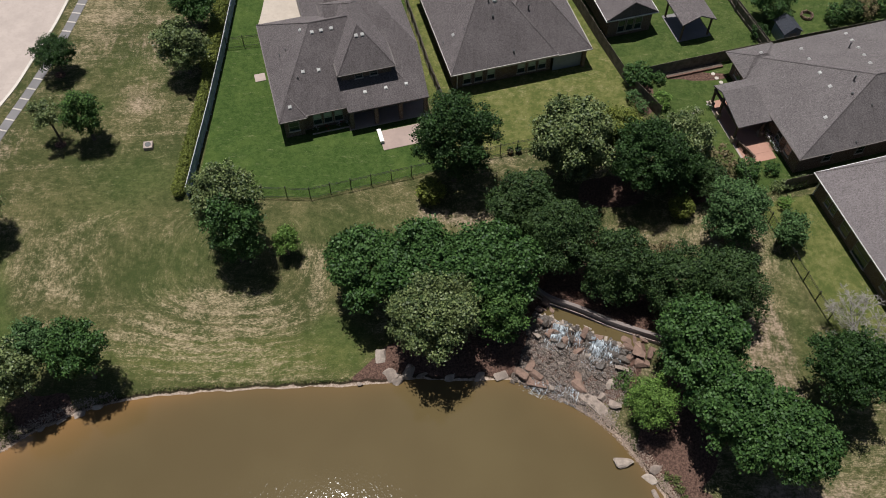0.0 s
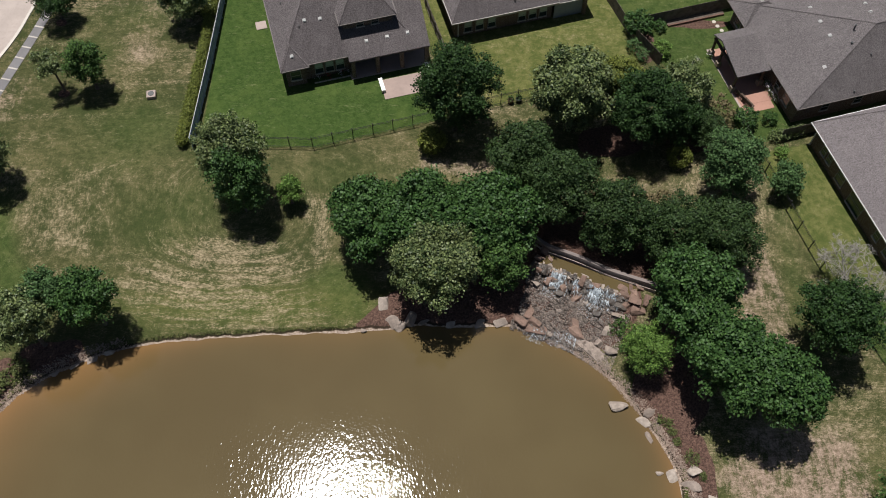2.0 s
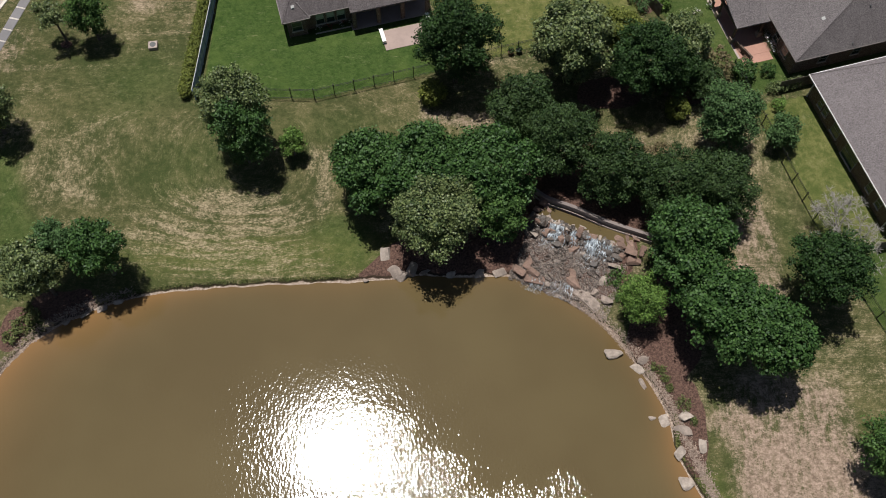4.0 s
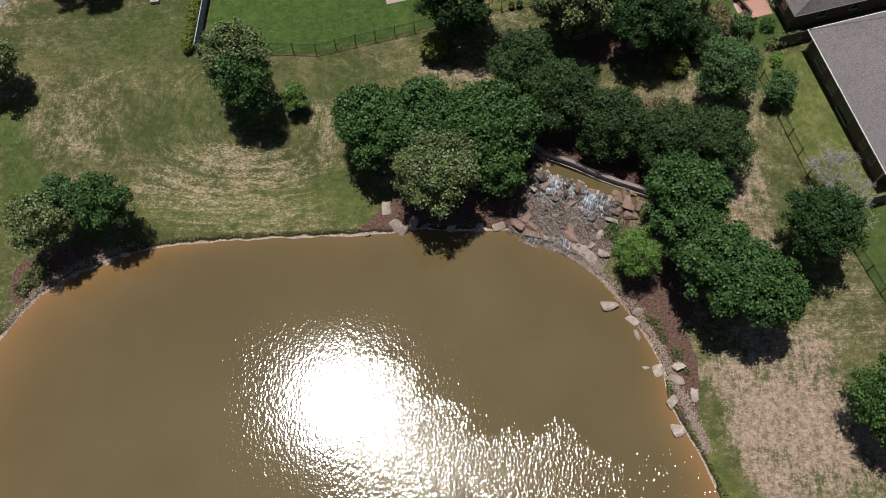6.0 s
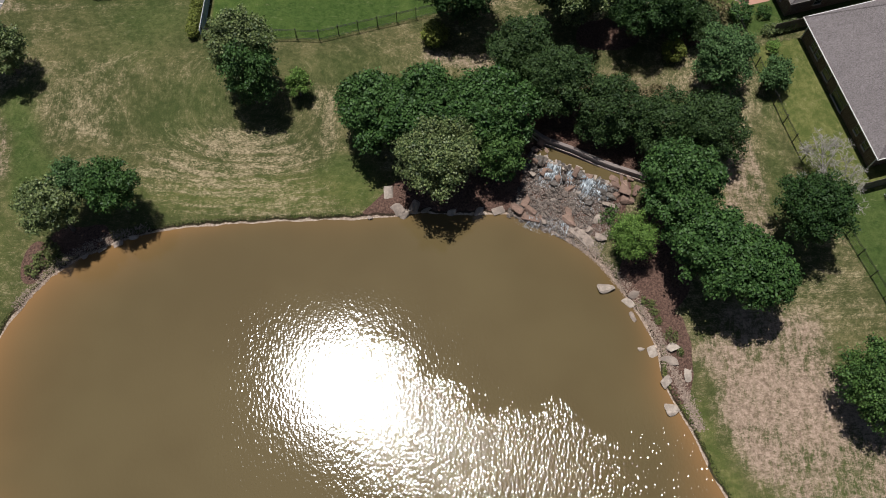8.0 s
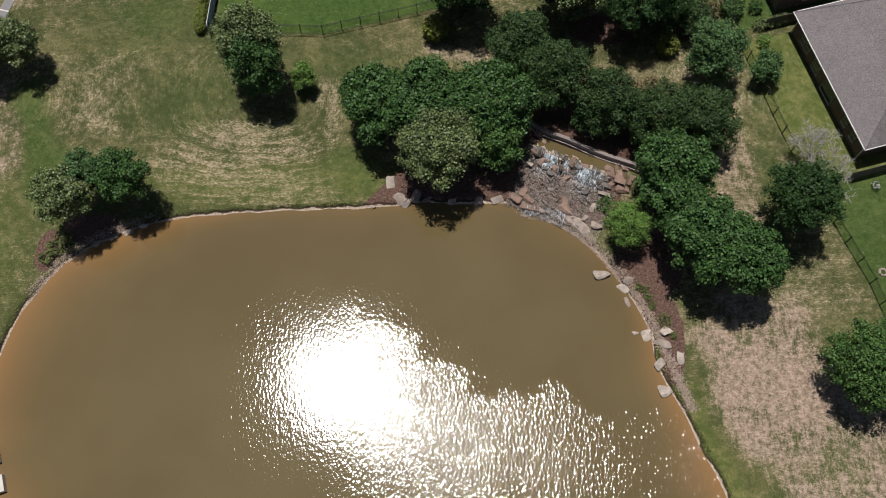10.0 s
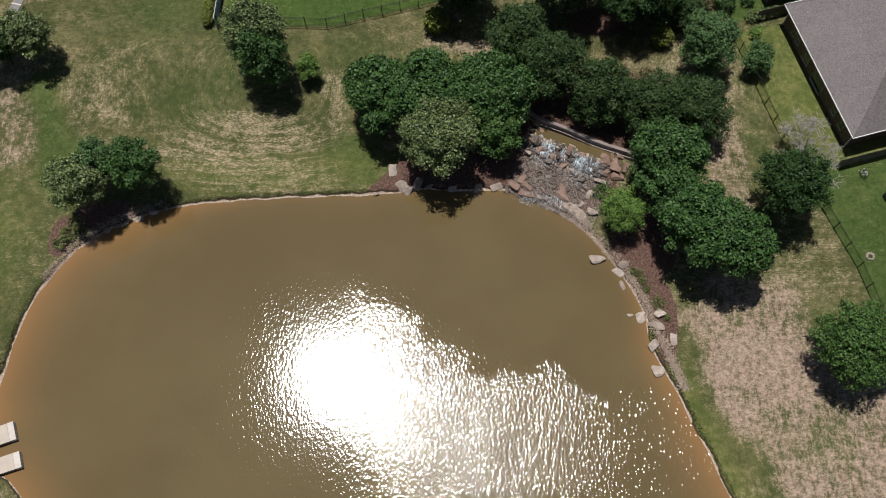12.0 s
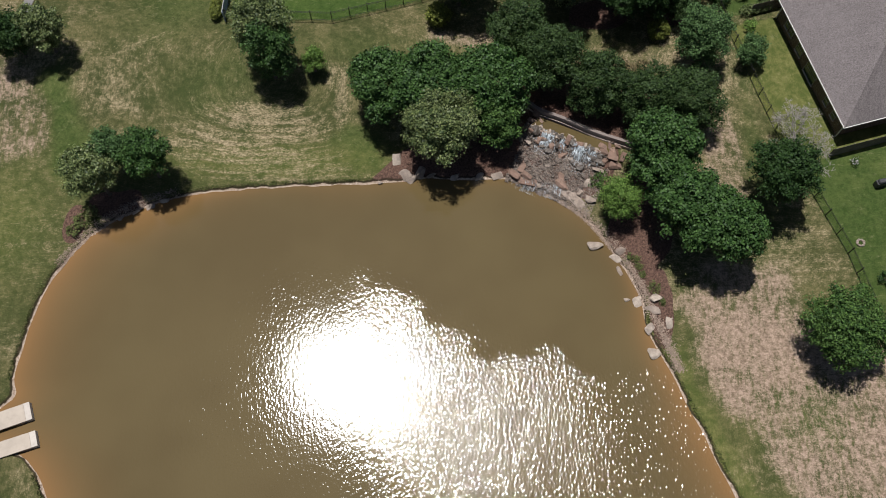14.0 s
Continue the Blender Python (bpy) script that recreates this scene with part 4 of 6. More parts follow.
def pavilion():
    p = thing("pavilion", pose(37.7, 59.3, 0, 0, 0, TURN), "shingle-roofed patio pavilion on dark posts over red pavers", "pavilion")
    s = M["shingle_b"]
    u0, u1, v0, v1, rv = -4.1, -0.05, 6.0, 12.3, 10.0
    v = [(u0, v0, 2.75), (u1, v0, 2.75), (u1, v0 + 4.6, 3.75), (u0, v0 + 4.6, 3.75), (u0, v1, 3.05), (u1, v1, 3.05)]
    v += [(a, b, c - 0.16) for a, b, c in v]
    put("pavilion_roof", mesh_of("pavilion_roof", v, [(0, 1, 2, 3), (3, 2, 5, 4), (6, 9, 8, 7), (9, 10, 11, 8), (0, 6, 7, 1), (4, 5, 11, 10), (0, 3, 9, 6), (3, 4, 10, 9), (1, 7, 8, 2), (2, 8, 11, 5)], s), p)
    for u, vv, zt in ((-3.8, 6.4, 2.7), (-3.8, 10.2, 3.5), (-3.8, 12.0, 2.95), (-0.55, 6.4, 2.7)):
        ob = part("post", boxes((u - 0.12, u + 0.12, vv - 0.12, vv + 0.12, 0.04, zt), bevel=0.015), M["post_wood"], p)
        part("post_base", boxes((u - 0.28, u + 0.28, vv - 0.28, vv + 0.28, 0.04, 0.75), bevel=0.02), M["brick_b"], ob, "tan brick pier base")
    part("beam", boxes((-4.0, -3.7, 6.2, 12.2, 2.42, 2.6)), M["post_wood"], p)
    # paver floor laid in rows
    part("paver_floor", boxes((-3.75, 0.4, 4.0, 12.6, -0.2, 0.03)), M["patio"], p, "red paver patio floor")
    part("paver_border", boxes((-4.0, -3.75, 3.9, 12.8, -0.2, 0.05), bevel=0.01), M["slab"], p)
    part("paver_step", boxes((-3.75, -0.2, 2.9, 3.99, -0.2, 0.026), bevel=0.01), M["patio"], p)
    return p


pavilion()


def gable_pavilion():
    p = thing("pavilion", pose(27.5, 83.7, 0, 0, 0, TURN), "small gable-roofed shade pavilion on timber posts over a stone floor", "pavilion")
    v = [(0.2, -3.6, 2.7), (2.4, -3.6, 3.7), (4.6, -3.6, 2.7), (0.2, 1.6, 2.7), (2.4, 1.6, 3.7), (4.6, 1.6, 2.7)]
    v += [(a, b, c - 0.15) for a, b, c in v]
    put("pavilion_roof", mesh_of("pavilion_roof", v, [(0, 1, 4, 3), (1, 2, 5, 4), (9, 10, 7, 6), (10, 11, 8, 7), (0, 6, 7, 1), (1, 7, 8, 2), (3, 4, 10, 9), (4, 5, 11, 10), (0, 3, 9, 6), (2, 8, 11, 5)], M["shingle_a"]), p)
    for u in (0.6, 4.2):
        for vv in (-3.2, 1.2):
            part("post", boxes((u - 0.1, u + 0.1, vv - 0.1, vv + 0.1, 0, 2.75), bevel=0.01), M["post_wood"], p)
    part("stone_floor", boxes((0.2, 4.6, -3.5, 1.4, -0.2, 0.04)), M["walk"], p)
    return p


gable_pavilion()


def garden_shed():
    p = thing("garden_shed", pose(40.9, 79.6, 0, 0, 0, 15), "small grey garden shed with a dark blue-grey gable roof", "shed")
    part("wall", boxes((0.15, 2.35, 0.15, 2.6, 0, 1.9)), M["siding"], p)
    v = [(0, 0, 1.85), (1.25, 0, 2.75), (2.5, 0, 1.85), (0, 2.75, 1.85), (1.25, 2.75, 2.75), (2.5, 2.75, 1.85)]
    v += [(a, b, c - 0.1) for a, b, c in v]
    put("roof", mesh_of("roof", v, [(0, 1, 4, 3), (1, 2, 5, 4), (9, 10, 7, 6), (10, 11, 8, 7), (0, 6, 7, 1), (1, 7, 8, 2), (3, 4, 10, 9), (4, 5, 11, 10), (0, 3, 9, 6), (2, 8, 11, 5)], M["shingle_d"]), p)
    put("gable", mesh_of("gable", [(0.15, 0.16, 1.85), (2.35, 0.16, 1.85), (1.25, 0.16, 2.68), (0.15, 0.24, 1.85), (2.35, 0.24, 1.85), (1.25, 0.24, 2.68)], [(0, 1, 2), (5, 4, 3), (0, 3, 4, 1), (1, 4, 5, 2), (2, 5, 3, 0)], M["siding"]), p)
    part("door", boxes((0.8, 1.7, 0.1, 0.15, 0.05, 1.75)), M["frame"], p)


garden_shed()


# ---- fences ----
def rows_along(pts, step):
    """Even stations on a line of straight runs: (x, y, angle, length of the bay)."""
    out = []
    for (ax, ay), (bx, by) in zip(pts, pts[1:]):
        d = math.hypot(bx - ax, by - ay)
        k = max(1, round(d / step))
        for i in range(k):
            t = i / k
            out.append((ax + (bx - ax) * t, ay + (by - ay) * t, math.degrees(math.atan2(by - ay, bx - ax)), d / k))
    out.append((*pts[-1], out[-1][2], 0))
    return out


def iron_fence(pts, label):
    f = thing("iron_fence", Matrix(), label, "fence")
    bm = boxes((-0.04, 0.04, -0.04, 0.04, -0.2, 1.82))
    box(bm, -0.055, 0.055, -0.055, 0.055, 1.82, 1.87)
    post = bpy.data.meshes.new("post")
    bm.to_mesh(post)
    bm.free()
    post.materials.append(M["iron"])
    for x, y, a, d in rows_along(pts, 2.44):
        z = ground_z(x, y)
        put("post", post, f, m=pose(x, y, z))
        if d:
            bm = bmesh.new()
            for zz in (0.15, 1.45, 1.65):
                box(bm, 0.05, d - 0.05, -0.014, 0.014, zz, zz + 0.03)
            n = int(d / 0.115)
            for i in range(1, n):
                u = d * i / n
                box(bm, u - 0.008, u + 0.008, -0.008, 0.008, 0.06, 1.72)
            part("panel", bm, M["iron"], f).matrix_basis = pose(x, y, z, 0, 0, a)


iron_fence(IRON_A, "black iron picket fence along the rear lots")
iron_fence(IRON_B, "black iron picket fence between lawn and common grass")


def board_fence(pts, mat, label, h=1.83, cap=None, board=0.14):
    f = thing("board_fence", Matrix(), label, "fence")
    random.seed(int(abs(pts[0][0]) * 10) + 3)
    for x, y, a, d in rows_along(pts, 2.44):
        m = pose(x, y, ground_z(x, y), 0, 0, a)
        part("post", boxes((-0.05, 0.05, -0.05, 0.05, -0.3, h - 0.05)), mat, f).matrix_basis = m
        if d:
            bm = bmesh.new()
            n = max(1, int(d / board))
            w = d / n
            for i in range(n):
                o = random.uniform(-0.006, 0.006)
                box(bm, i * w + 0.004, (i + 1) * w - 0.004, -0.075 + o, -0.055 + o, 0.03, h + random.uniform(-0.02, 0.02))
            part("fence_panel", bm, mat, f).matrix_basis = m
            part("rail", boxes((0.05, d - 0.05, -0.05, 0.0, 0.35, 0.44), (0.05, d - 0.05, -0.05, 0.0, h - 0.4, h - 0.31)), mat, f).matrix_basis = m
            if cap:
                part("cap", boxes((0, d, -0.075, 0.0, h + 0.02, h + 0.05)), cap, f).matrix_basis = m


board_fence([(-27.0, 56.4), (-26.5, 68.5), (-26.3, 78.0), (-26.2, 92)][::-1], M["fence_blue"], "tall blue-grey board fence beside a clipped hedge", cap=M["fence_cap"])
board_fence([(0.6, 66.9), (0.2, 69.2), (-1.6, 75.1), (-5.0, 88.5), (-6.4, 94)], M["fence_wood"], "weathered cedar board fence between two houses")
board_fence([(24.6, 68.2), (21.6, 73.3), (19.0, 80.5), (16.0, 89.5)][::-1], M["fence_wood"], "weathered cedar board fence with broken cap boards")
board_fence([(24.0, 74.4), (33.2, 77.0), (44.0, 80.0), (58, 83.6)], M["fence_wood"], "weathered cedar board fence behind a raised brick bed")
board_fence([(39.0, 78.6), (36.6, 86.0), (35.4, 92)], M["fence_wood"], "weathered cedar board fence beside the garden shed")
board_fence([(36.4, 57.6), (48, 60.7), (60, 64)], M["fence_wood"], "weathered cedar board fence between two houses")
board_fence([(42.8, 38.2), (50, 40.2), (62, 43.4)], M["fence_wood"], "dark weathered cedar board fence beside a house")


# ---- waterfall ----
FALL_O, FALL_A = Vector((10.2, 42.8, 0)), Vector((0.919, -0.394, 0))
FALL_B = Vector((-0.394, -0.919, 0))


def fall_at(a, b, z):
    return FALL_O + FALL_A * a + FALL_B * b + Vector((0, 0, z))


def fall_profile(b):
    return float(np.interp(b, PROFILE_B, PROFILE_Z))


def rock_mesh(name, seed, mat, flat=0.75, n=17):
    """An angular block: the hull of a few scattered corners, its edges slightly worn."""
    r = random.Random(seed)
    bm = bmesh.new()
    for _ in range(n):
        p = Vector((r.uniform(-1, 1), r.uniform(-1, 1), r.uniform(-1, 1)))
        k = max(abs(p.x), abs(p.y), abs(p.z))
        p = p / k * r.uniform(0.82, 1.05)
        bm.verts.new((p.x, p.y * 0.95, p.z * flat))
    bmesh.ops.convex_hull(bm, input=bm.verts)
    loose = [v for v in bm.verts if not v.link_faces]
    bmesh.ops.delete(bm, geom=loose, context="VERTS")
    for k, lim in ((0, 1.0), (1, 0.95), (2, flat)):
        lo, hi = min(v.co[k] for v in bm.verts), max(v.co[k] for v in bm.verts)
        for v in bm.verts:
            v.co[k] = ((v.co[k] - lo) / (hi - lo) * 2 - 1) * lim
    bmesh.ops.bevel(bm, geom=list(bm.edges), offset=0.09, segments=2, affect="EDGES", profile=0.5)
    bmesh.ops.triangulate(bm, faces=bm.faces)
    bmesh.ops.subdivide_edges(bm, edges=[e for e in bm.edges if e.calc_length() > 0.45], cuts=1)
    for v in bm.verts:
        v.co *= 1 + r.uniform(-0.045, 0.045)
    me = bpy.data.meshes.new(name)
    bm.to_mesh(me)
    bm.free()
    me.materials.append(mat)
    return me


ROCKS = [rock_mesh("boulder", 40 + i, M["rock"], n=12) for i in range(6)]
REDS = [rock_mesh("boulder", 60 + i, M["rock_red"]) for i in range(5)]
WETS = [rock_mesh("ledge_stone", 80 + i, M["rock_wet"], 0.55) for i in range(5)]


def boulder(x, y, sx, sy, sz, turn=0, kind=ROCKS, label="tan sandstone boulder on the pond edge", i=0, z=None, group="shore boulders"):
    base = max(ground_z(x, y), WATER_Z - 0.15) if z is None else z
    ob = new("boulder", kind[i % len(kind)])
    ob.matrix_basis = pose(x, y, base + sz * 0.25, 0, 0, turn) @ Matrix.Diagonal((sx, sy, sz, 1))
    return tagged(ob, label, "boulder", group)


def scatter_stones(name, spots, size, mat, label, seed, category="gravel", flat=0.6):
    """Many small angular stones joined into one mesh."""
    r = random.Random(seed)
    base = []
    for k in range(5):
        bm = bmesh.new()
        bmesh.ops.create_icosphere(bm, subdivisions=1, radius=1.0)
        for v in bm.verts:
            v.co *= r.uniform(0.7, 1.1)
            v.co.z *= flat
        bm.verts.ensure_lookup_table()
        base.append((np.array([v.co[:] for v in bm.verts]), np.array([[v.index for v in f.verts] for f in bm.faces])))
        bm.free()
    V, F, o = [], [], 0
    for x, y, z in spots:
        bv, bf = base[r.randrange(5)]
        s, a = size * r.uniform(0.5, 1.4), r.uniform(0, 6.28)
        c, sn = math.cos(a), math.sin(a)
        w = bv * s * np.array([1, r.uniform(0.6, 1), 1])
        w = np.stack([w[:, 0] * c - w[:, 1] * sn + x, w[:, 0] * sn + w[:, 1] * c + y, w[:, 2] + z], 1)
        V.append(w)
        F.append(bf + o)
        o += len(bv)
    me = mesh_of(name, np.concatenate(V).tolist(), np.concatenate(F).tolist(), mat)
    return tagged(new(name, me), label, category, kind="stuff")


def build_falls():
    r = random.Random(7)
    # curved retaining wall with a cap
    line = spline([(8.2, 44.9), (9.2, 43.9), (10.4, 43.0), (13.1, 41.85), (16.2, 40.3), (19.6, 39.0), (20.4, 38.7)], 8, False)
    nrm = np.gradient(line, axis=0)
    nrm = np.stack([-nrm[:, 1], nrm[:, 0]], 1) / np.hypot(nrm[:, 0], nrm[:, 1])[:, None]
    w = thing("retaining_wall", Matrix(), "curved brown stone retaining wall behind the waterfall pool", "wall")

    def ribbon(name, o0, o1, z0, z1, mat, label=""):
        a, b = line + nrm * o0, line + nrm * o1
        k = len(a)
        v = [(x, y, z) for z in (z0, z1) for l in (a, b) for x, y in l]
        f = []
        for i in range(k - 1):
            f += [(2 * k + i, 3 * k + i, 3 * k + i + 1, 2 * k + i + 1), (i, 2 * k + i, 2 * k + i + 1, i + 1), (k + i, k + i + 1, 3 * k + i + 1, 3 * k + i)]
        f += [(0, k, 3 * k, 2 * k), (k - 1, 3 * k - 1, 4 * k - 1, 2 * k - 1)]
        return put(name, mesh_of(name, v, f, mat), w, label)

    ribbon("wall_body", -0.17, 0.11, 0.0, 2.05, M["wall_stone"])
    ribbon("wall_cap", -0.2, 0.14, 2.05, 2.15, M["wall_stone"], "flat worn stone cap")
    ribbon("pool_ledge", -0.4, -0.34, 0.6, 1.54, M["slab"], "pale pool edge under the wall")
    # upper pool
    pts = [fall_at(a, 0.35, 1.4) for a in np.linspace(0.2, 9.4, 14)] + [fall_at(a, 1.75 + 0.15 * math.sin(a * 3), 1.4) for a in np.linspace(9.4, -0.3, 14)]
    me = mesh_of("upper_pool", [p[:] for p in pts], [tuple(range(28))], M["water"])
    a = me.attributes.new("shallow", "FLOAT", "POINT")
    a.data.foreach_set("value", [0.0] * 28)
    a = me.attributes.new("wind", "FLOAT", "POINT")
    a.data.foreach_set("value", [0.6] * 28)
    a = me.attributes.new("gust", "FLOAT", "POINT")
    a.data.foreach_set("value", [0.0] * 28)
    tagged(new("upper_pool", me), "shallow brown pool above the waterfall", "water", kind="structure")
    # worn bedrock terraces of the cascade and the bed below it
    A, B = np.meshgrid(np.arange(-1.4, 9.3, 0.09), np.arange(1.7, 8.7, 0.09))
    lat = np.random.RandomState(3)

    def lumps(sa, sb):
        g = lat.uniform(-1, 1, (90, 150))
        u, v = (A + 2) * sa, B * sb
        i, j = u.astype(int), v.astype(int)
        fu, fv = smooth01(u - i), smooth01(v - j)
        return (g[j, i] * (1 - fu) + g[j, i + 1] * fu) * (1 - fv) + (g[j + 1, i] * (1 - fu) + g[j + 1, i + 1] * fu) * fv

    # cracked blocks, longer along the strike of the rock than across it
    ca, sa = math.cos(0.5), math.sin(0.5)
    U, W = (A * ca + B * sa) * 1.5, (-A * sa + B * ca) * 2.6
    cu, cw, ch = lat.uniform(-3, 20, 900), lat.uniform(-16, 24, 900), lat.uniform(0, 1, 900)
    first, second, high = np.full(A.shape, 9.0), np.full(A.shape, 9.0), np.zeros(A.shape)
    for u_, w_, h_ in zip(cu, cw, ch):
        d = np.hypot(U - u_, W - w_)
        new_first = d < first
        second = np.where(new_first, first, np.minimum(second, d))
        high = np.where(new_first, h_ + 0.25 * (U - u_) - 0.2 * (W - w_), high)
        first = np.where(new_first, d, first)
    crack = smooth01((second - first) / 0.28)
    up = (0.05 + 0.2 * high) * crack - 0.08 * (1 - crack) + 0.1 * lumps(0.8, 0.9) + 0.06 * lumps(3, 3.4) + 0.035 * lumps(9, 9)
    up = up * np.interp(B, [1.7, 2.2, 3.4, 9], [1.5, 1.7, 0.9, 0.8])
    PX, PY = FALL_O.x + FALL_A.x * A + FALL_B.x * B, FALL_O.y + FALL_A.y * A + FALL_B.y * B
    Z = level(PX, PY) + up + 0.02
    side = smooth01((A + 1.4) / 0.9) * smooth01((9.2 - A - 0.12 * (B - 3)) / 1.2) * smooth01((B - 1.7) / 0.3)
    Z = Z - (1 - side) * 0.7
    nb, na = A.shape
    ix = np.arange(A.size).reshape(nb, na)
    bed = mesh_of("bedrock", np.stack([PX, PY, Z], -1).reshape(-1, 3).tolist(), np.stack([ix[:-1, :-1], ix[1:, :-1], ix[1:, 1:], ix[:-1, 1:]], -1).reshape(-1, 4).tolist(), M["bedrock"])
    tagged(new("bedrock", bed), "wet grey-brown stepped rock bed below a waterfall", "rock")

    def bed_z(a_, b_):
        j, i = int(min(max((b_ - 1.7) / 0.09, 0), nb - 1)), int(min(max((a_ + 1.4) / 0.09, 0), na - 1))
        return float(Z[j, i])

    for i in range(130):
        a_, b_ = r.uniform(-0.8, 9.2), 1.6 + abs(r.gauss(0, 0.9))
        if b_ > 4.6:
            continue
        p = fall_at(a_, b_, fall_profile(b_) - 0.02)
        k = r.uniform(0.13, 0.44)
        ob = new("ledge_stone", (WETS if i % 5 else REDS)[i % 5])
        ob.matrix_basis = Matrix.Translation(p) @ pose(0, 0, 0, r.uniform(-18, 18), r.uniform(-18, 18), r.uniform(0, 360)) @ Matrix.Diagonal((k * r.uniform(1, 1.7), k, k * 1.1, 1))
        tagged(ob, "dark wet ledge stone in the waterfall", "stone", "cascade stones")
    for i in range(60):
        a_, b_ = r.uniform(-0.3, 8.0), 1.62 + r.gauss(0, 0.13)
        k = r.uniform(0.07, 0.22)
        ob = new("lip_stone", ROCKS[i % 6])
        ob.matrix_basis = Matrix.Translation(fall_at(a_, b_, 1.38)) @ pose(0, 0, 0, r.uniform(-10, 10), r.uniform(-10, 10), r.uniform(0, 360)) @ Matrix.Diagonal((k * 1.4, k, k * 0.6, 1))
        tagged(ob, "tan flat stone on the waterfall lip", "stone", "lip stones")
    # white water: thin uneven streams that follow the ledges
    cas = thing("waterfall", Matrix(), "white water cascading over dark ledges in two chutes", "waterfall")
    for a0, a1, lo, hi, spread, thick in ((1.2, 2.7, 1.62, 3.75, -0.35, 1.0), (3.2, 4.1, 2.0, 3.2, 0.3, 0.75), (4.9, 6.3, 1.75, 3.8, 0.15, 1.0), (6.4, 7.8, 1.7, 3.6, 0.2, 0.85)):
        for layer in range(2):
            nu, nv = 26, 18
            v, across, down, body = [], [], [], []
            ph = r.uniform(0, 6)
            for j in range(nv):
                q = j / (nv - 1)
                b_ = lo + (hi - lo) * q
                for i in range(nu):
                    p_ = i / (nu - 1)
                    am = a0 + (a1 - a0) * (p_ + (p_ - 0.5) * 0.35 * q) + spread * q + 0.06 * math.sin(9 * q + 5 * p_ + ph)
                    bb = b_ + 0.16 * math.sin(4.3 * p_ + ph) + 0.08 * layer
                    over = 1.43 - 0.95 * smooth01((bb - lo) / 1.15) + 0.05 * math.sin(11 * p_ + 7 * q + ph)
                    z = max(bed_z(am, bb) + 0.05 + 0.05 * layer, over if q < 0.6 else -9, WATER_Z + 0.03)
                    v.append(fall_at(am, bb, z)[:])
                    across.append(am + 3.1 * layer)
                    down.append(b_ * 1.4 + ph)
                    body.append(thick * (4 * p_ * (1 - p_)) ** 0.4 * (1 - 0.75 * max(0.0, q - 0.45) / 0.55) * (0.75 + 0.25 * layer))
            f = [(j * nu + i, j * nu + i + 1, (j + 1) * nu + i + 1, (j + 1) * nu + i) for j in range(nv - 1) for i in range(nu - 1)]
            me = mesh_of("veil", v, f, M["veil"], True)
            for key, val in (("across", across), ("down", down), ("body", body)):
                me.attributes.new(key, "FLOAT", "POINT").data.foreach_set("value", [float(x) for x in val])
            put("veil", me, cas, "" if layer else "translucent sheet of falling white water")
    for c, wd, n, lo, hi in ((1.9, 1.0, 16, 1.7, 3.9), (6.4, 1.4, 22, 1.8, 4.2), (3.7, 0.4, 6, 2.1, 3.3), (1.9, 0.8, 10, 7.6, 8.9), (4.6, 0.9, 16, 7.0, 8.5)):
        for i in range(n):
            a0 = c + r.uniform(-wd, wd)
            half = r.uniform(0.01, 0.03)
            b0 = lo + r.uniform(0, 0.3)
            b1 = b0 + (hi - lo) * r.uniform(0.35, 1.0)
            v, ph = [], r.uniform(0, 6)
            bs = np.arange(b0, b1, 0.13)
            if len(bs) < 3:
                continue
            for j, b_ in enumerate(bs):
                hw = half * (0.35 + 1.1 * abs(math.sin(j * 0.8 + ph))) * (1 - 0.5 * j / len(bs))
                am = a0 + 0.12 * math.sin(j * 0.45 + ph) + (a0 - c) * 0.05 * j
                z = max(bed_z(am, b_), WATER_Z) + 0.05 + 0.07 * abs(math.sin(j * 1.1 + ph))
                v += [fall_at(am - hw, b_, z)[:], fall_at(am, b_, z + 0.035)[:], fall_at(am + hw, b_, z)[:]]
            f = []
            for j in range(len(bs) - 1):
                k = 3 * j
                f += [(k, k + 1, k + 4, k + 3), (k + 1, k + 2, k + 5, k + 4)]
            put("stream", mesh_of("stream", v, f, M["foam"], True), cas)
    foam = []
    for i in range(1500):
        c, wd, lo, hi = r.choice(((1.7, 0.7, 2.6, 4.3), (6.4, 0.9, 2.8, 4.9), (4.3, 0.9, 7.0, 8.7), (2.0, 0.6, 7.8, 9.0)))
        a_, b_ = c + r.gauss(0, wd), r.uniform(lo, hi)
        foam.append(fall_at(a_, b_, max(bed_z(a_, b_), WATER_Z) + 0.03)[:])
    scatter_stones("spray", foam, 0.026, M["foam"], "white spray and foam at the foot of the waterfall", 5, "foam", 0.4)
    # gravel bed and the pebble apron
    g = []
    while len(g) < 8000:
        a_, b_ = r.uniform(-0.6, 9.6), r.uniform(3.0, 9.2)
        p = fall_at(a_, b_, 0)
        z = ground_z(p.x, p.y)
        if z > WATER_Z - 0.02:
            g.append((p.x, p.y, max(z + 0.02, bed_z(a_, b_) + 0.01)))
    scatter_stones("gravel_bed", g, 0.055, M["gravel"], "grey-brown river stones below the waterfall", 11)
    g = []
    while len(g) < 1500:
        t = r.uniform(0, 1)
        x, y = 12.2 + 6.2 * t + r.gauss(0, 0.28), 33.3 - 7.6 * t + r.gauss(0, 0.28)
        off = r.uniform(-0.2, 1.1)
        x, y = x + off * 0.78, y + off * 0.62
        z = ground_z(x, y)
        if z > WATER_Z - 0.05:
            g.append((x, y, z + 0.01))
    line2 = spline([(18.6, 25.6), (19.6, 23.6), (20.5, 21.4), (21.2, 19.2), (22.0, 17.2), (22.7, 15.2), (23.2, 13.6)], 8, False)
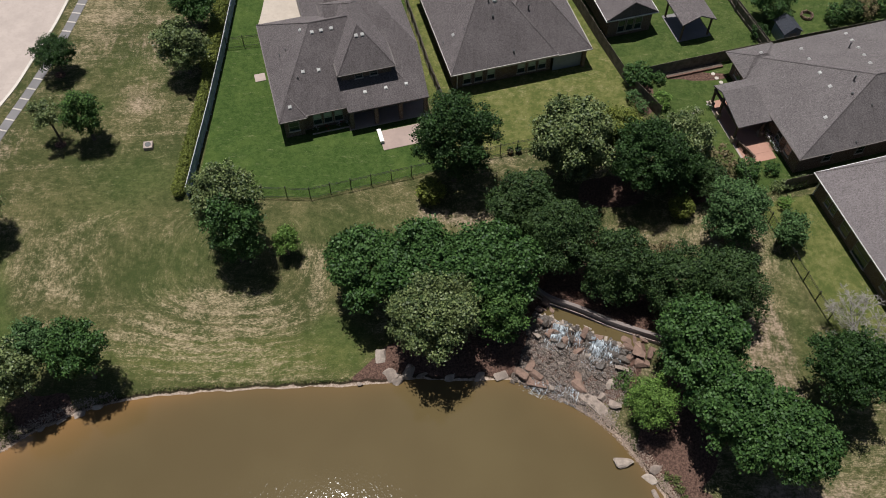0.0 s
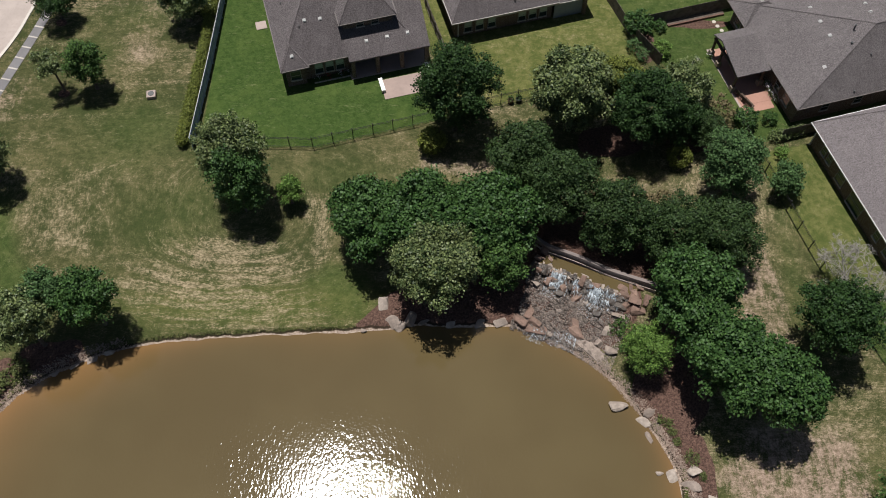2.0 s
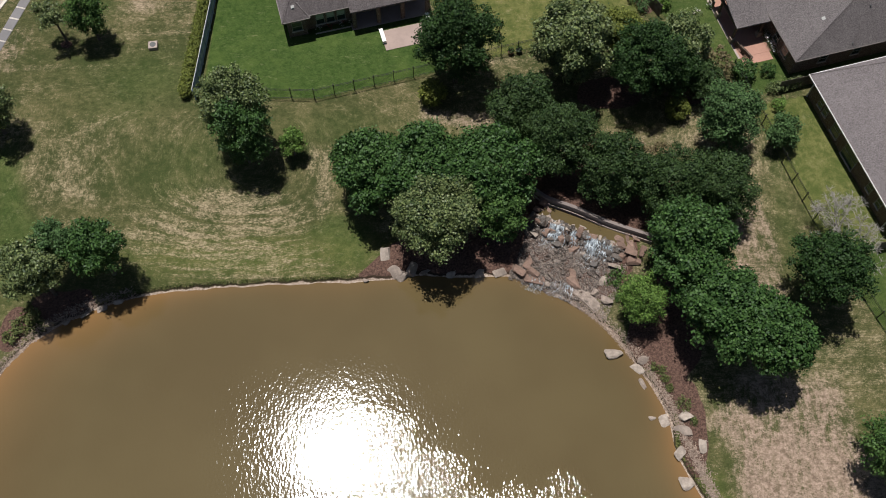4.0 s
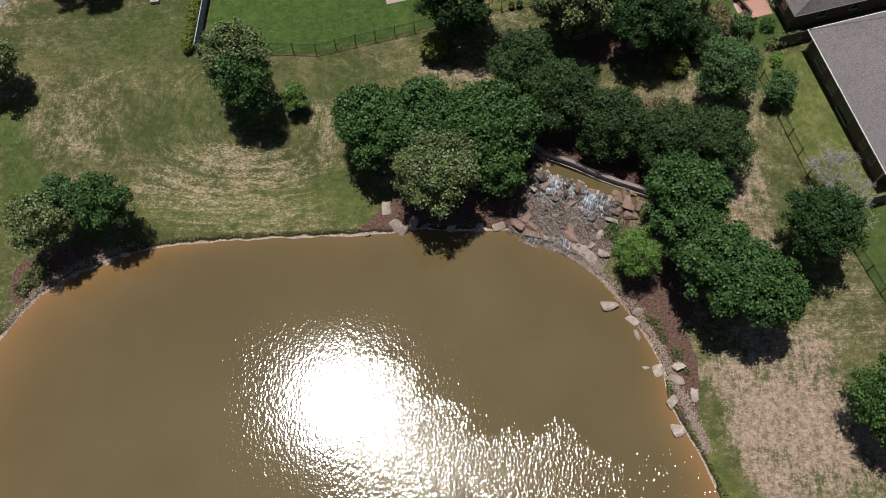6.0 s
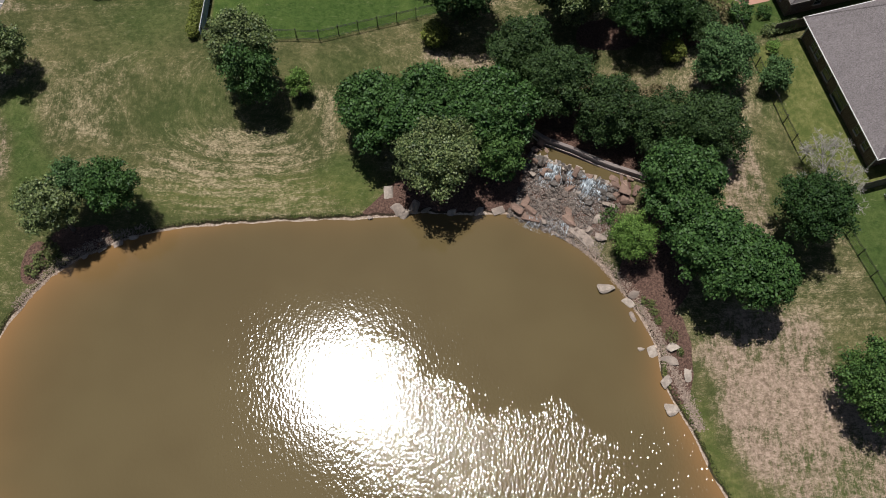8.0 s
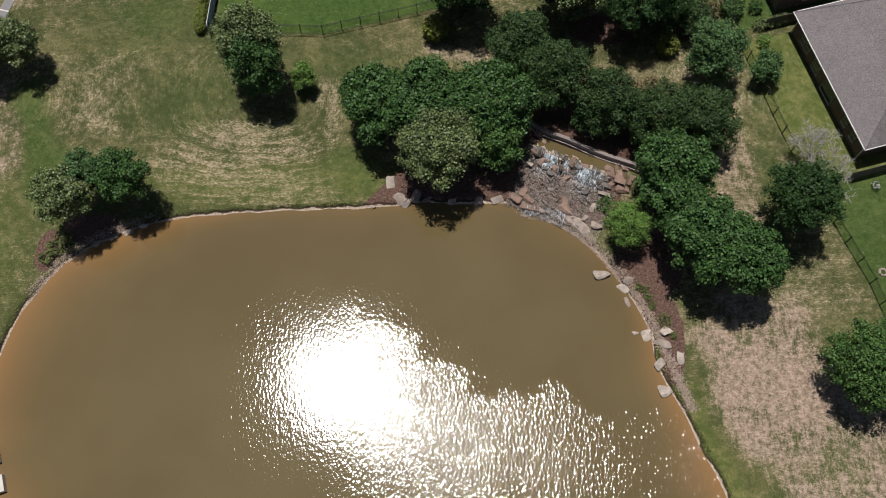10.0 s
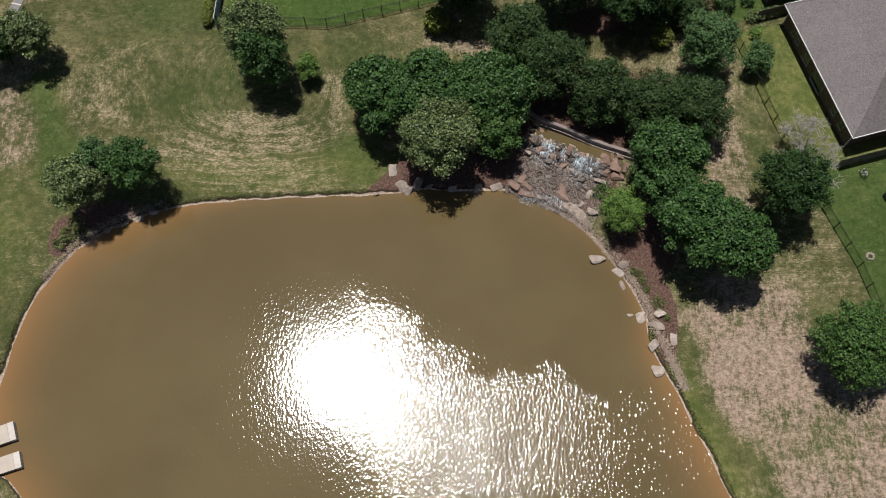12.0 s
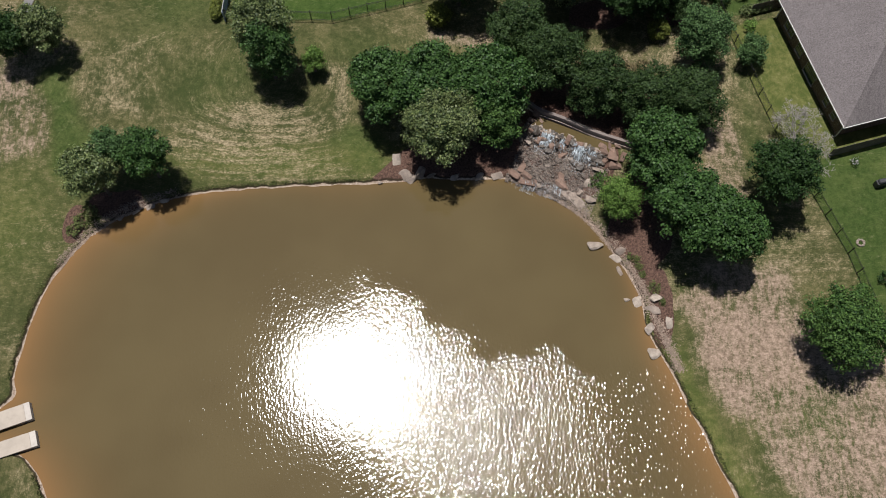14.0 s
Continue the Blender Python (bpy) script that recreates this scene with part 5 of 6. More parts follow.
    while len(g) < 3900:
        x, y = line2[r.randrange(len(line2))]
        x, y = x + r.gauss(0.45, 0.3), y + r.uniform(-0.3, 0.3)
        z = ground_z(x, y)
        if z > WATER_Z - 0.02:
            g.append((x, y, z + 0.01))
    scatter_stones("pebble_apron", g, 0.075, M["pebble"], "pinkish pebble strip along the pond edge", 12)
    # blocks stacked beside the lip and lying in the bed: along, down, half length, half width
    blocks = (
        (REDS, "reddish stacked boulder beside the waterfall", (
            (8.1, 1.1, 0.65, 0.47), (8.6, 0.5, 0.27, 0.71), (9.4, 1.1, 0.59, 0.47), (9.5, 0.2, 0.43, 0.35), (9.5, 1.8, 0.65, 0.53), (10.1, 2.5, 0.76, 0.47),
            (10.5, 1.3, 0.32, 0.76), (5.5, 6.6, 0.92, 0.6), (5.0, 5.8, 0.4, 0.5), (0.6, 6.4, 0.4, 0.8), (1.4, 7.2, 0.7, 0.4), (0.0, 7.5, 0.86, 0.47),
            (-0.4, 0.9, 0.65, 0.35), (-0.3, -0.1, 0.43, 0.65), (0.4, 0.6, 0.49, 0.29))),
        (ROCKS, "tan boulder lying in the waterfall bed", (
            (8.5, 3.5, 0.7, 0.47), (4.8, 3.4, 0.6, 0.45), (8.0, 5.3, 0.38, 0.7), (7.7, 6.9, 0.38, 0.45), (9.0, 7.1, 0.65, 0.53), (4.3, 1.3, 0.54, 0.35),
            (0.0, 3.4, 0.45, 0.4), (3.0, 7.8, 0.4, 0.24), (3.2, 5.2, 0.35, 0.28))),
        (WETS, "dark wet boulder in the waterfall bed", (
            (2.6, 3.5, 0.49, 0.41), (0.5, 2.2, 0.27, 0.53), (0.8, 1.9, 0.27, 0.47), (-1.0, 3.0, 0.32, 0.47), (3.2, 2.7, 0.38, 0.41), (6.6, 4.2, 0.49, 0.35),
            (8.4, 2.6, 0.65, 0.47), (7.7, 2.6, 0.49, 0.41))),
    )
    for kind, text, spots in blocks:
        for i, (a_, b_, sx, sy) in enumerate(spots):
            p = fall_at(a_, b_, 0)
            zb = max(ground_z(p.x, p.y), bed_z(a_, b_) - 0.1 if b_ > 1.7 and -1.2 < a_ < 8.9 else -9)
            boulder(p.x, p.y, sx, sy, 0.34 + 0.25 * min(sx, sy), -23 + r.uniform(-22, 22), kind, text, i, zb, "waterfall boulders")
    p = fall_at(7.2, 7.7, 0)
    boulder(p.x, p.y, 1.75, 0.68, 0.22, -50, ROCKS, "long flat pinkish slab on the pond edge", 3, None, "")


build_falls()

# boulders on the right shore and by the lawn's corner
boulder(15.9, 27.5, 0.9, 0.65, 0.6, 8, i=4)
boulder(17.8, 25.8, 0.72, 0.6, 0.5, 20, i=1)
boulder(18.5, 26.7, 0.55, 0.5, 0.45, 0, i=2)
boulder(18.4, 24.5, 0.3, 0.65, 0.35, 25, i=3)
boulder(18.9, 21.3, 0.35, 0.28, 0.3, 10, i=4)
boulder(20.0, 20.9, 0.5, 0.85, 0.4, 15, i=5)
boulder(21.8, 21.3, 0.55, 0.6, 0.45, 40, i=0)
boulder(21.4, 20.0, 0.85, 0.48, 0.45, -5, i=1)
boulder(23.0, 18.6, 0.45, 0.8, 0.4, 20, i=2)
boulder(21.1, 18.1, 0.75, 0.48, 0.4, 40, i=3)
boulder(21.3, 15.5, 0.68, 0.78, 0.45, 10, i=4)
boulder(-5.9, 37.7, 0.50, 0.84, 0.56, 0, i=5)
boulder(-5.0, 35.7, 0.75, 0.72, 0.62, 30, i=1)
boulder(-4.2, 35.4, 0.50, 0.72, 0.62, -20, i=2)
boulder(-3.2, 36.0, 0.47, 0.84, 0.62, -25, i=3)
boulder(-7.7, 35.0, 0.3, 0.28, 0.25, 0, i=4)
boulder(-2.0, 35.8, 0.5, 0.45, 0.4, 50, i=0)
boulder(0.6, 35.6, 0.5, 0.4, 0.35, 10, i=2)
boulder(3.4, 35.6, 0.6, 0.4, 0.35, 70, i=1)
boulder(5.4, 35.8, 0.7, 0.45, 0.35, 20, i=5)
boulder(-33.0, 32.0, 0.6, 0.35, 0.3, 20, i=3)
boulder(-36.2, 30.6, 0.4, 0.3, 0.25, 35, i=4)
boulder(8.6, 35.1, 1.3, 0.55, 0.25, -14, REDS, "flat pinkish rock shelf on the pond edge", 1)
boulder(-31.6, 32.7, 0.5, 0.3, 0.3, 5, i=2)
boulder(-34.6, 31.3, 0.45, 0.35, 0.3, 50, i=0)


def west_pebbles():
    r = random.Random(29)
    line = spline([(-30.2, 33.3), (-33, 32.3), (-35.5, 31.2), (-38.3, 29.3), (-40.3, 27.0), (-41.8, 24.8)], 8, False)
    g = []
    while len(g) < 1500:
        i = r.randrange(len(line))
        x, y = line[i] + np.array([-0.5, 0.7]) * r.uniform(-0.1, 1.0) + np.array([r.gauss(0, 0.2), r.gauss(0, 0.2)])
        z = ground_z(x, y)
        if z > WATER_Z - 0.02:
            g.append((x, y, z + 0.01))
    scatter_stones("pebble_bank", g, 0.075, M["pebble"], "pale pebbles washed up on the pond bank", 30)


west_pebbles()


# ---- trees ----
def leaf_mesh(name, lobes, per_m2, size, mat, seed, low=-0.6, tuft=22, spread=0.3):
    """A crown of small folded leaves, in clumps with gaps between them, over a set of lobes (centre, radii)."""
    r = np.random.RandomState(seed)
    pts, dirs = [], []
    for cx, cy, cz, rx, ry, rz in lobes:
        area = 4 * math.pi * ((rx * ry) ** 1.6 / 3 + (rx * rz) ** 1.6 / 3 + (ry * rz) ** 1.6 / 3) ** (1 / 1.6)
        n = max(5, int(area * per_m2 / tuft))
        d = r.normal(size=(n * 4, 3))
        d /= np.linalg.norm(d, axis=1)[:, None]
        d = d[d[:, 2] > low][:n]
        k = np.where(r.uniform(size=len(d)) < 0.25, r.uniform(0.4, 0.8, len(d)), r.uniform(0.85, 1.12, len(d)))
        p = np.array([cx, cy, cz]) + d * np.array([rx, ry, rz]) * k[:, None]
        ins = np.zeros(len(p), bool)
        for ox, oy, oz, ax, ay, az in lobes:
            if (ox, oy, oz) != (cx, cy, cz):
                ins |= (((p - np.array([ox, oy, oz])) / np.array([ax, ay, az])) ** 2).sum(1) < 0.4
        pts.append(p[~ins])
        dirs.append(d[~ins])
    P, D = np.concatenate(pts), np.concatenate(dirs)
    sc = r.uniform(0.6, 1.3, len(P))
    P, D, sc = np.repeat(P, tuft, 0), np.repeat(D, tuft, 0), np.repeat(sc, tuft)
    n = len(P)
    off = r.normal(size=(n, 3)) * spread * sc[:, None] * np.array([0.75, 0.75, 0.42])
    P = P + off
    N = D * 0.45 + np.array([0, 0, 0.42]) + off / spread * 0.35 + r.normal(size=(n, 3)) * 0.62
    N /= np.linalg.norm(N, axis=1)[:, None]
    T = np.cross(N, r.normal(size=(n, 3)))
    T /= np.linalg.norm(T, axis=1)[:, None]
    B = np.cross(N, T)
    L = size * r.uniform(0.6, 1.35, n)[:, None]
    W = L * 0.36
    a, b, c, d = P - T * L * 0.5, P + B * W + N * L * 0.08 - T * L * 0.05, P + T * L * 0.5, P - B * W + N * L * 0.08 - T * L * 0.05
    V = np.stack([a, b, c, d], 1).reshape(-1, 3)
    me = bpy.data.meshes.new(name)
    me.vertices.add(4 * n)
    me.vertices.foreach_set("co", V.astype(np.float32).ravel())
    me.loops.add(4 * n)
    me.loops.foreach_set("vertex_index", np.arange(4 * n, dtype=np.int32))
    me.polygons.add(n)
    me.polygons.foreach_set("loop_start", np.arange(0, 4 * n, 4, dtype=np.int32))
    me.update(calc_edges=True)
    me.materials.append(mat)
    return me


def tree(x, y, h, r, leaf, cb=1.6, seed=1, label="", size=0.3, dens=34, lean=(0, 0), lobes=15, name="tree", group=""):
    rnd = random.Random(seed)
    t = thing(name, pose(x, y, ground_z(x, y)), label, "tree", group)
    lx, ly = lean
    hz = (h - cb) / 2
    L = [(lx * 0.6, ly * 0.6, cb + hz * 0.95, r * 0.68, r * 0.68, hz * 0.82)]
    L.append((lx + rnd.uniform(-0.2, 0.2) * r, ly + rnd.uniform(-0.2, 0.2) * r, h - hz * 0.5, r * 0.5, r * 0.5, hz * 0.52))
    for i in range(lobes):
        a = 6.283 * (i * 0.382 + rnd.uniform(-0.04, 0.04))
        up = (i + 0.5) / lobes
        k = r * 0.76 * math.sqrt(1 - 0.6 * (1.5 * up - 0.6) ** 2) * rnd.uniform(0.82, 1.1) * (0.55 + 0.45 * min(1.0, up / 0.4))
        s = rnd.uniform(0.24, 0.42) * r
        L.append((lx * 0.6 + math.cos(a) * k, ly * 0.6 + math.sin(a) * k, cb + hz * (0.35 + 1.35 * up) * rnd.uniform(0.92, 1.08), s * rnd.uniform(0.9, 1.2), s, min(s * rnd.uniform(0.7, 1.0), hz * 0.6)))
    core = list(L)
    for i in range(12):
        a, up = rnd.uniform(0, 6.283), rnd.uniform(0.25, 1.0)
        k, s = r * math.sqrt(max(0.1, 1.04 - 0.9 * (1.5 * up - 0.6) ** 2)) * rnd.uniform(0.88, 1.1), rnd.uniform(0.12, 0.2) * r
        L.append((lx * 0.6 + math.cos(a) * k, ly * 0.6 + math.sin(a) * k, cb + hz * (0.3 + 1.6 * up), s, s, s * 0.8))
    bm = bmesh.new()
    tr = 0.035 + h * 0.018
    top = Vector((lx * 0.5, ly * 0.5, cb + hz * 0.5))
    cone(bm, (0, 0, -0.25), (0, 0, 0.25), tr * 1.7, tr * 1.05, 8)
    cone(bm, (0, 0, 0.25), top * 0.6, tr * 1.05, tr * 0.8, 8)
    cone(bm, top * 0.6, top, tr * 0.8, tr * 0.6, 8)
    cone(bm, top, (L[1][0], L[1][1], L[1][2]), tr * 0.6, tr * 0.15, 6)
    part("trunk", bm, M["bark"], t)
    for c in core[2::2]:
        bm = bmesh.new()
        st = top * rnd.uniform(0.65, 1.0)
        mid = st.lerp(Vector(c[:3]), 0.55) + Vector((0, 0, 0.25))
        cone(bm, st, mid, tr * 0.42, tr * 0.25, 6)
        cone(bm, mid, c[:3], tr * 0.25, tr * 0.08, 5)
        part("limb", bm, M["bark"], t)
    put("crown", leaf_mesh("crown", L, dens * 2.1, size * 0.82, M[leaf], seed, -0.6, 24, 0.22 + 0.03 * r), t)
    return t


def shrub(x, y, h, r, leaf, seed=1, label="", size=0.2, dens=60, name="shrub", group=""):
    rnd = random.Random(seed)
    t = thing(name, pose(x, y, ground_z(x, y)), label, "shrub", group)
    L = [(0, 0, h * 0.5, r * 0.8, r * 0.8, h * 0.5)]
    for i in range(5):
        a = 6.283 * (i + rnd.uniform(-0.3, 0.3)) / 5
        s = rnd.uniform(0.35, 0.5) * r
        L.append((math.cos(a) * r * 0.55, math.sin(a) * r * 0.55, h * rnd.uniform(0.35, 0.65), s, s, h * 0.32))
    bm = bmesh.new()
    for i in range(5):
        a = 6.283 * i / 5
        cone(bm, (0, 0, -0.1), (math.cos(a) * r * 0.4, math.sin(a) * r * 0.4, h * 0.6), 0.03, 0.01, 5)
    part("stems", bm, M["bark"], t)
    put("foliage", leaf_mesh("foliage", L, dens, size, M[leaf], seed, -0.8, 10, 0.16), t)
    return t


OAK = "dark green live oak with dense rounded crown"
tree(-45.2, 75.4, 4.6, 2.1, "leaf_oak", 1.5, 1, "small dark green oak between sidewalk and street", 0.24)
tree(-42.6, 64.5, 5.6, 1.55, "leaf_silver", 2.6, 2, "thin young tree with a sparse pale crown in a mulch ring", 0.24, 26, (-0.5, 0.6), 5)
tree(-39.0, 64.8, 7.2, 1.9, "leaf_fresh", 1.0, 3, "young mid-green tree with a tall narrow crown", 0.25)
tree(-30.0, 75.2, 7.0, 2.7, "leaf_silver", 1.6, 4, "pale-leaved tree beside the hedge", 0.28)
tree(-30.0, 83.0, 6.0, 2.5, "leaf_green", 1.6, 5, "mid-green tree beside the hedge", 0.28)
tree(-46.8, 52.1, 7.2, 2.5, "leaf_silver", 1.4, 6, "pale-leaved tree on the open grass", 0.28)
tree(-50.3, 51.4, 7.4, 2.6, "leaf_oak", 1.4, 7, OAK + " on the open grass", 0.28)
tree(-20.9, 50.6, 11.4, 3.0, "leaf_silver", 2.0, 8, "tall pale-leaved tree behind a green one", 0.28)
tree(-20.3, 48.6, 9.8, 2.8, "leaf_green", 0.8, 66, "dark green tree in front of a paler one", 0.26)
tree(-15.7, 49.4, 3.8, 1.1, "leaf_bright", 0.9, 9, "small round green tree on the grass", 0.22)
tree(-37.7, 33.4, 8.2, 2.6, "leaf_silver", 3.6, 10, "pale-leaved tree on the pond bank", 0.27)
tree(-36.2, 36.1, 7.8, 1.9, "leaf_blue", 3.0, 11, "blue-green tree on the pond bank", 0.26)
tree(-32.4, 35.6, 8.2, 2.5, "leaf_green", 2.8, 12, "mid-green tree on the pond bank", 0.28)
tree(1.2, 59.0, 11.6, 3.9, "leaf_oak", 1.4, 13, OAK + " outside the iron fence", 0.27)
shrub(-1.3, 56.4, 3.0, 1.6, "leaf_hedge", 14, "yellow-green rounded shrub under an oak", 0.24)
tree(13.4, 59.3, 10.4, 3.8, "leaf_silver", 1.6, 15, "large pale silver-leaved tree by the rear fence", 0.32)
tree(19.0, 61.8, 7.6, 2.4, "leaf_hedge", 1.6, 16, "yellow-green tree by the rear fence", 0.26)
tree(21.0, 57.2, 10.2, 3.4, "leaf_oak", 1.6, 17, OAK + " over a mulch bed", 0.27)
tree(25.3, 60.6, 8.0, 2.6, "leaf_silver", 1.6, 18, "pale-leaved tree by the rear fence", 0.28)
tree(24.2, 57.2, 7.0, 2.3, "leaf_oak", 1.0, 67, OAK + " beside paler trees", 0.25)
tree(27.4, 57.0, 4.6, 1.9, "leaf_olive", 0.6, 68, "small dark olive tree beside a mulch bed", 0.24)
shrub(29.2, 59.8, 3.4, 2.2, "leaf_brown", 19, "brownish open shrub by the fence", 0.22, 30)
shrub(32.8, 59.6, 2.2, 1.4, "leaf_green", 20, "green shrub by the fence corner")
shrub(24.8, 54.4, 2.6, 1.4, "leaf_hedge", 21, "yellow-green shrub under the taller trees")
tree(28.8, 51.0, 8.4, 2.9, "leaf_blue", 1.0, 22, "blue-green feathery tree beside the iron fence", 0.26)
OLIVE = "dark olive small-leaved tree in a dense grove"
tree(7.9, 51.8, 8.0, 3.1, "leaf_olive", 1.2, 23, OLIVE, 0.25, 42, group="olive grove")
tree(11.4, 47.2, 9.0, 3.2, "leaf_olive", 1.2, 24, OLIVE, 0.25, 42, group="olive grove")
tree(16.2, 44.5, 7.8, 3.2, "leaf_olive", 0.6, 25, OLIVE, 0.25, 42, group="olive grove")
tree(21.4, 42.7, 7.6, 3.3, "leaf_olive", 0.8, 26, OLIVE, 0.25, 42, group="olive grove")
tree(26.6, 42.8, 7.7, 3.4, "leaf_olive", 0.8, 27, OLIVE, 0.25, 42, group="olive grove")
BROAD = "deep green broad-leaved tree with dense domed crown"
tree(-6.9, 44.0, 8.4, 3.8, "leaf_green", 2.6, 28, BROAD + " on the bank", 0.34)
tree(-1.4, 43.9, 8.7, 4.2, "leaf_green", 2.9, 29, BROAD + " on the bank", 0.34)
tree(4.7, 44.2, 8.8, 4.0, "leaf_green", 2.9, 30, BROAD + " on the bank", 0.34)
tree(-0.9, 38.7, 9.0, 3.7, "leaf_silver", 3.4, 31, "pale olive large-leaved tree overhanging the pond", 0.28, 40)
tree(5.4, 40.2, 7.0, 2.3, "leaf_fresh", 1.2, 32, "yellow-green tree overhanging the pond", 0.27)
tree(22.6, 36.2, 9.6, 3.7, "leaf_green", 2.8, 33, BROAD + " above the shore", 0.34)
tree(23.6, 31.2, 8.8, 3.2, "leaf_green", 3.4, 34, BROAD + " above the shore", 0.34)
tree(25.5, 28.6, 9.8, 3.7, "leaf_green", 4.0, 35, BROAD + " above the shore", 0.34)
tree(28.7, 26.6, 9.4, 3.2, "leaf_green", 4.0, 36, BROAD + " above the shore", 0.34)
tree(18.2, 31.4, 5.8, 2.1, "leaf_bright", 1.0, 37, "yellow-green feathery small tree by the waterfall", 0.19, 44)
tree(35.0, 33.2, 9.4, 3.3, "leaf_oak", 3.4, 38, OAK + " by the iron fence", 0.27)
tree(39.3, 16.5, 8.4, 3.9, "leaf_fresh", 1.0, 39, "green tree with yellowish outer leaves on dry grass", 0.27)
tree(35.2, 50.9, 3.6, 1.6, "leaf_blue", 0.8, 41, "small round tree on the lawn by the iron fence", 0.24)
shrub(36.0, 55.4, 1.4, 0.9, "leaf_bright", 42, "clipped round bush on the lawn", 0.16)
for k in range(5):
    shrub(35.6 + k * 0.75, 57.6 + k * 0.22, 1.2, 0.65, "leaf_silver", 43 + k, "pale flowering border shrub at the lot line", 0.15, 60, group="border shrubs")
shrub(35.6, 60.0, 1.3, 0.9, "leaf_green", 50, "round shrub in a mulch ring", 0.18)
shrub(22.7, 73.4, 2.8, 1.8, "leaf_green", 51, "rounded shrub at the fence corner", 0.22)
shrub(24.9, 69.8, 2.0, 1.2, "leaf_bright", 52, "yellow-green shrub on the lawn", 0.18)
shrub(21.9, 70.6, 1.4, 0.9, "leaf_blue", 53, "low border shrub along the fence", 0.16, group="fence shrubs")
shrub(22.9, 69.2, 1.3, 0.8, "leaf_blue", 54, "low border shrub along the fence", 0.16, group="fence shrubs")
shrub(25.4, 73.8, 1.2, 0.9, "leaf_green", 55, "low border shrub along the fence", 0.16, group="fence shrubs")
tree(40.4, 84.6, 4.6, 2.4, "leaf_green", 0.8, 56, "mid-green tree behind the fence", 0.24)
shrub(38.7, 81.3, 1.8, 1.1, "leaf_oak", 57, "dark round bush by the fence", 0.18)
for k, (x, y, rr, lf) in enumerate(((48.4, 84.2, 1.3, "leaf_green"), (50.4, 84.8, 1.5, "leaf_olive"), (52.6, 85.2, 1.3, "leaf_brown"), (54.6, 86.0, 1.4, "leaf_green"))):
    shrub(x, y, 2.4, rr, lf, 58 + k, "garden shrub behind the back fence", 0.2, group="back garden shrubs")
for k in range(7):
    shrub(14.6 + k * 1.35, 50.6 - 0.25 * k + 0.5 * math.sin(k * 2.2), 1.3, 1.15, "leaf_brown", 72 + k, "dry brownish ornamental grass clump behind the grove", 0.2, 60, group="dry grass clumps")
for k, (x, y, hh, rr, lf) in enumerate(((21.8, 22.5, 0.6, 0.75, "leaf_bank"), (20.4, 24.9, 0.4, 0.4, "leaf_bank"), (20.1, 25.7, 0.45, 0.4, "leaf_bank"), (20.7, 24.0, 0.35, 0.35, "leaf_bank"), (19.5, 26.0, 0.4, 0.35, "leaf_bank"), (22.5, 20.9, 0.35, 0.35, "leaf_bank"), (16.3, 34.8, 0.7, 0.8, "leaf_fresh"), (16.9, 35.5, 0.7, 0.7, "leaf_fresh"), (17.2, 34.2, 0.6, 0.6, "leaf_fresh"), (17.0, 32.9, 0.5, 0.55, "leaf_fresh"))):
    shrub(x, y, hh, rr, lf, 163 + k, "low leafy plant among shore boulders", 0.14, 55, group="shore plants")
for k, (x, y, rr) in enumerate(((-39.4, 31.0, 0.9), (-40.2, 30.0, 1.0), (-40.9, 28.9, 0.8))):
    shrub(x, y, 0.9, rr, "leaf_bank", 264 + k, "low strap-leaved plant in the mulch bed", 0.2, 50, group="bank plants")
shrub(46.4, 23.4, 1.2, 0.8, "leaf_oak", 65, "dark round bush on the lawn", 0.16)


def dead_tree(x, y):
    r = random.Random(3)
    t = thing("dead_tree", pose(x, y, ground_z(x, y)), "bare grey dead tree behind an oak", "tree")
    trunk, twigs = bmesh.new(), bmesh.new()

    def grow(p, d, ln, rad, k):
        q = p + d * ln
        cone(trunk if k < 2 else twigs, p, q, rad, rad * 0.65, 5 if k > 2 else 7, False)
        if k < 6:
            for _ in range(3 if k else 5):
                e = (d + Vector((r.gauss(0, 0.8), r.gauss(0, 0.8), r.gauss(-0.05, 0.35)))).normalized()
                grow(q, e, ln * r.uniform(0.6, 0.85), max(rad * 0.58, 0.024), k + 1)

    grow(Vector((0, 0, -0.2)), Vector((0.05, 0.1, 1)), 2.35, 0.17, 0)
    part("trunk", trunk, M["dead"], t)
    part("branchwork", twigs, M["dead"], t)


dead_tree(37.6, 37.4)


def hedge(pts, h, w, leaf, label, seed):
    t = thing("hedge", Matrix(), label, "hedge")
    rr = rows_along(pts, 1.0)
    L = [(x, y, h * 0.5 + 0.08 * math.sin(i * 2.1), 0.7, w, h * 0.52) for i, (x, y, a, d) in enumerate(rr)]
    L = [(x, y, z, w, 0.95, rz) for x, y, z, _, _, rz in L]
    put("foliage", leaf_mesh("foliage", L, 230, 0.15, M[leaf], seed, -0.9, 8, 0.12), t)
    bm = bmesh.new()
    for x, y, a, d in rr:
        cone(bm, (x, y, -0.2), (x, y, h * 0.7), 0.05, 0.02, 5)
    part("stems", bm, M["bark"], t)


hedge([(-28.15, 57.3), (-27.65, 68), (-27.5, 74)], 1.45, 0.62, "leaf_hedge", "clipped yellow-green hedge along a board fence", 70)
hedge([(-27.9, 76), (-27.8, 88)], 1.3, 0.8, "leaf_hedge", "overgrown yellow-green hedge along a board fence", 71)


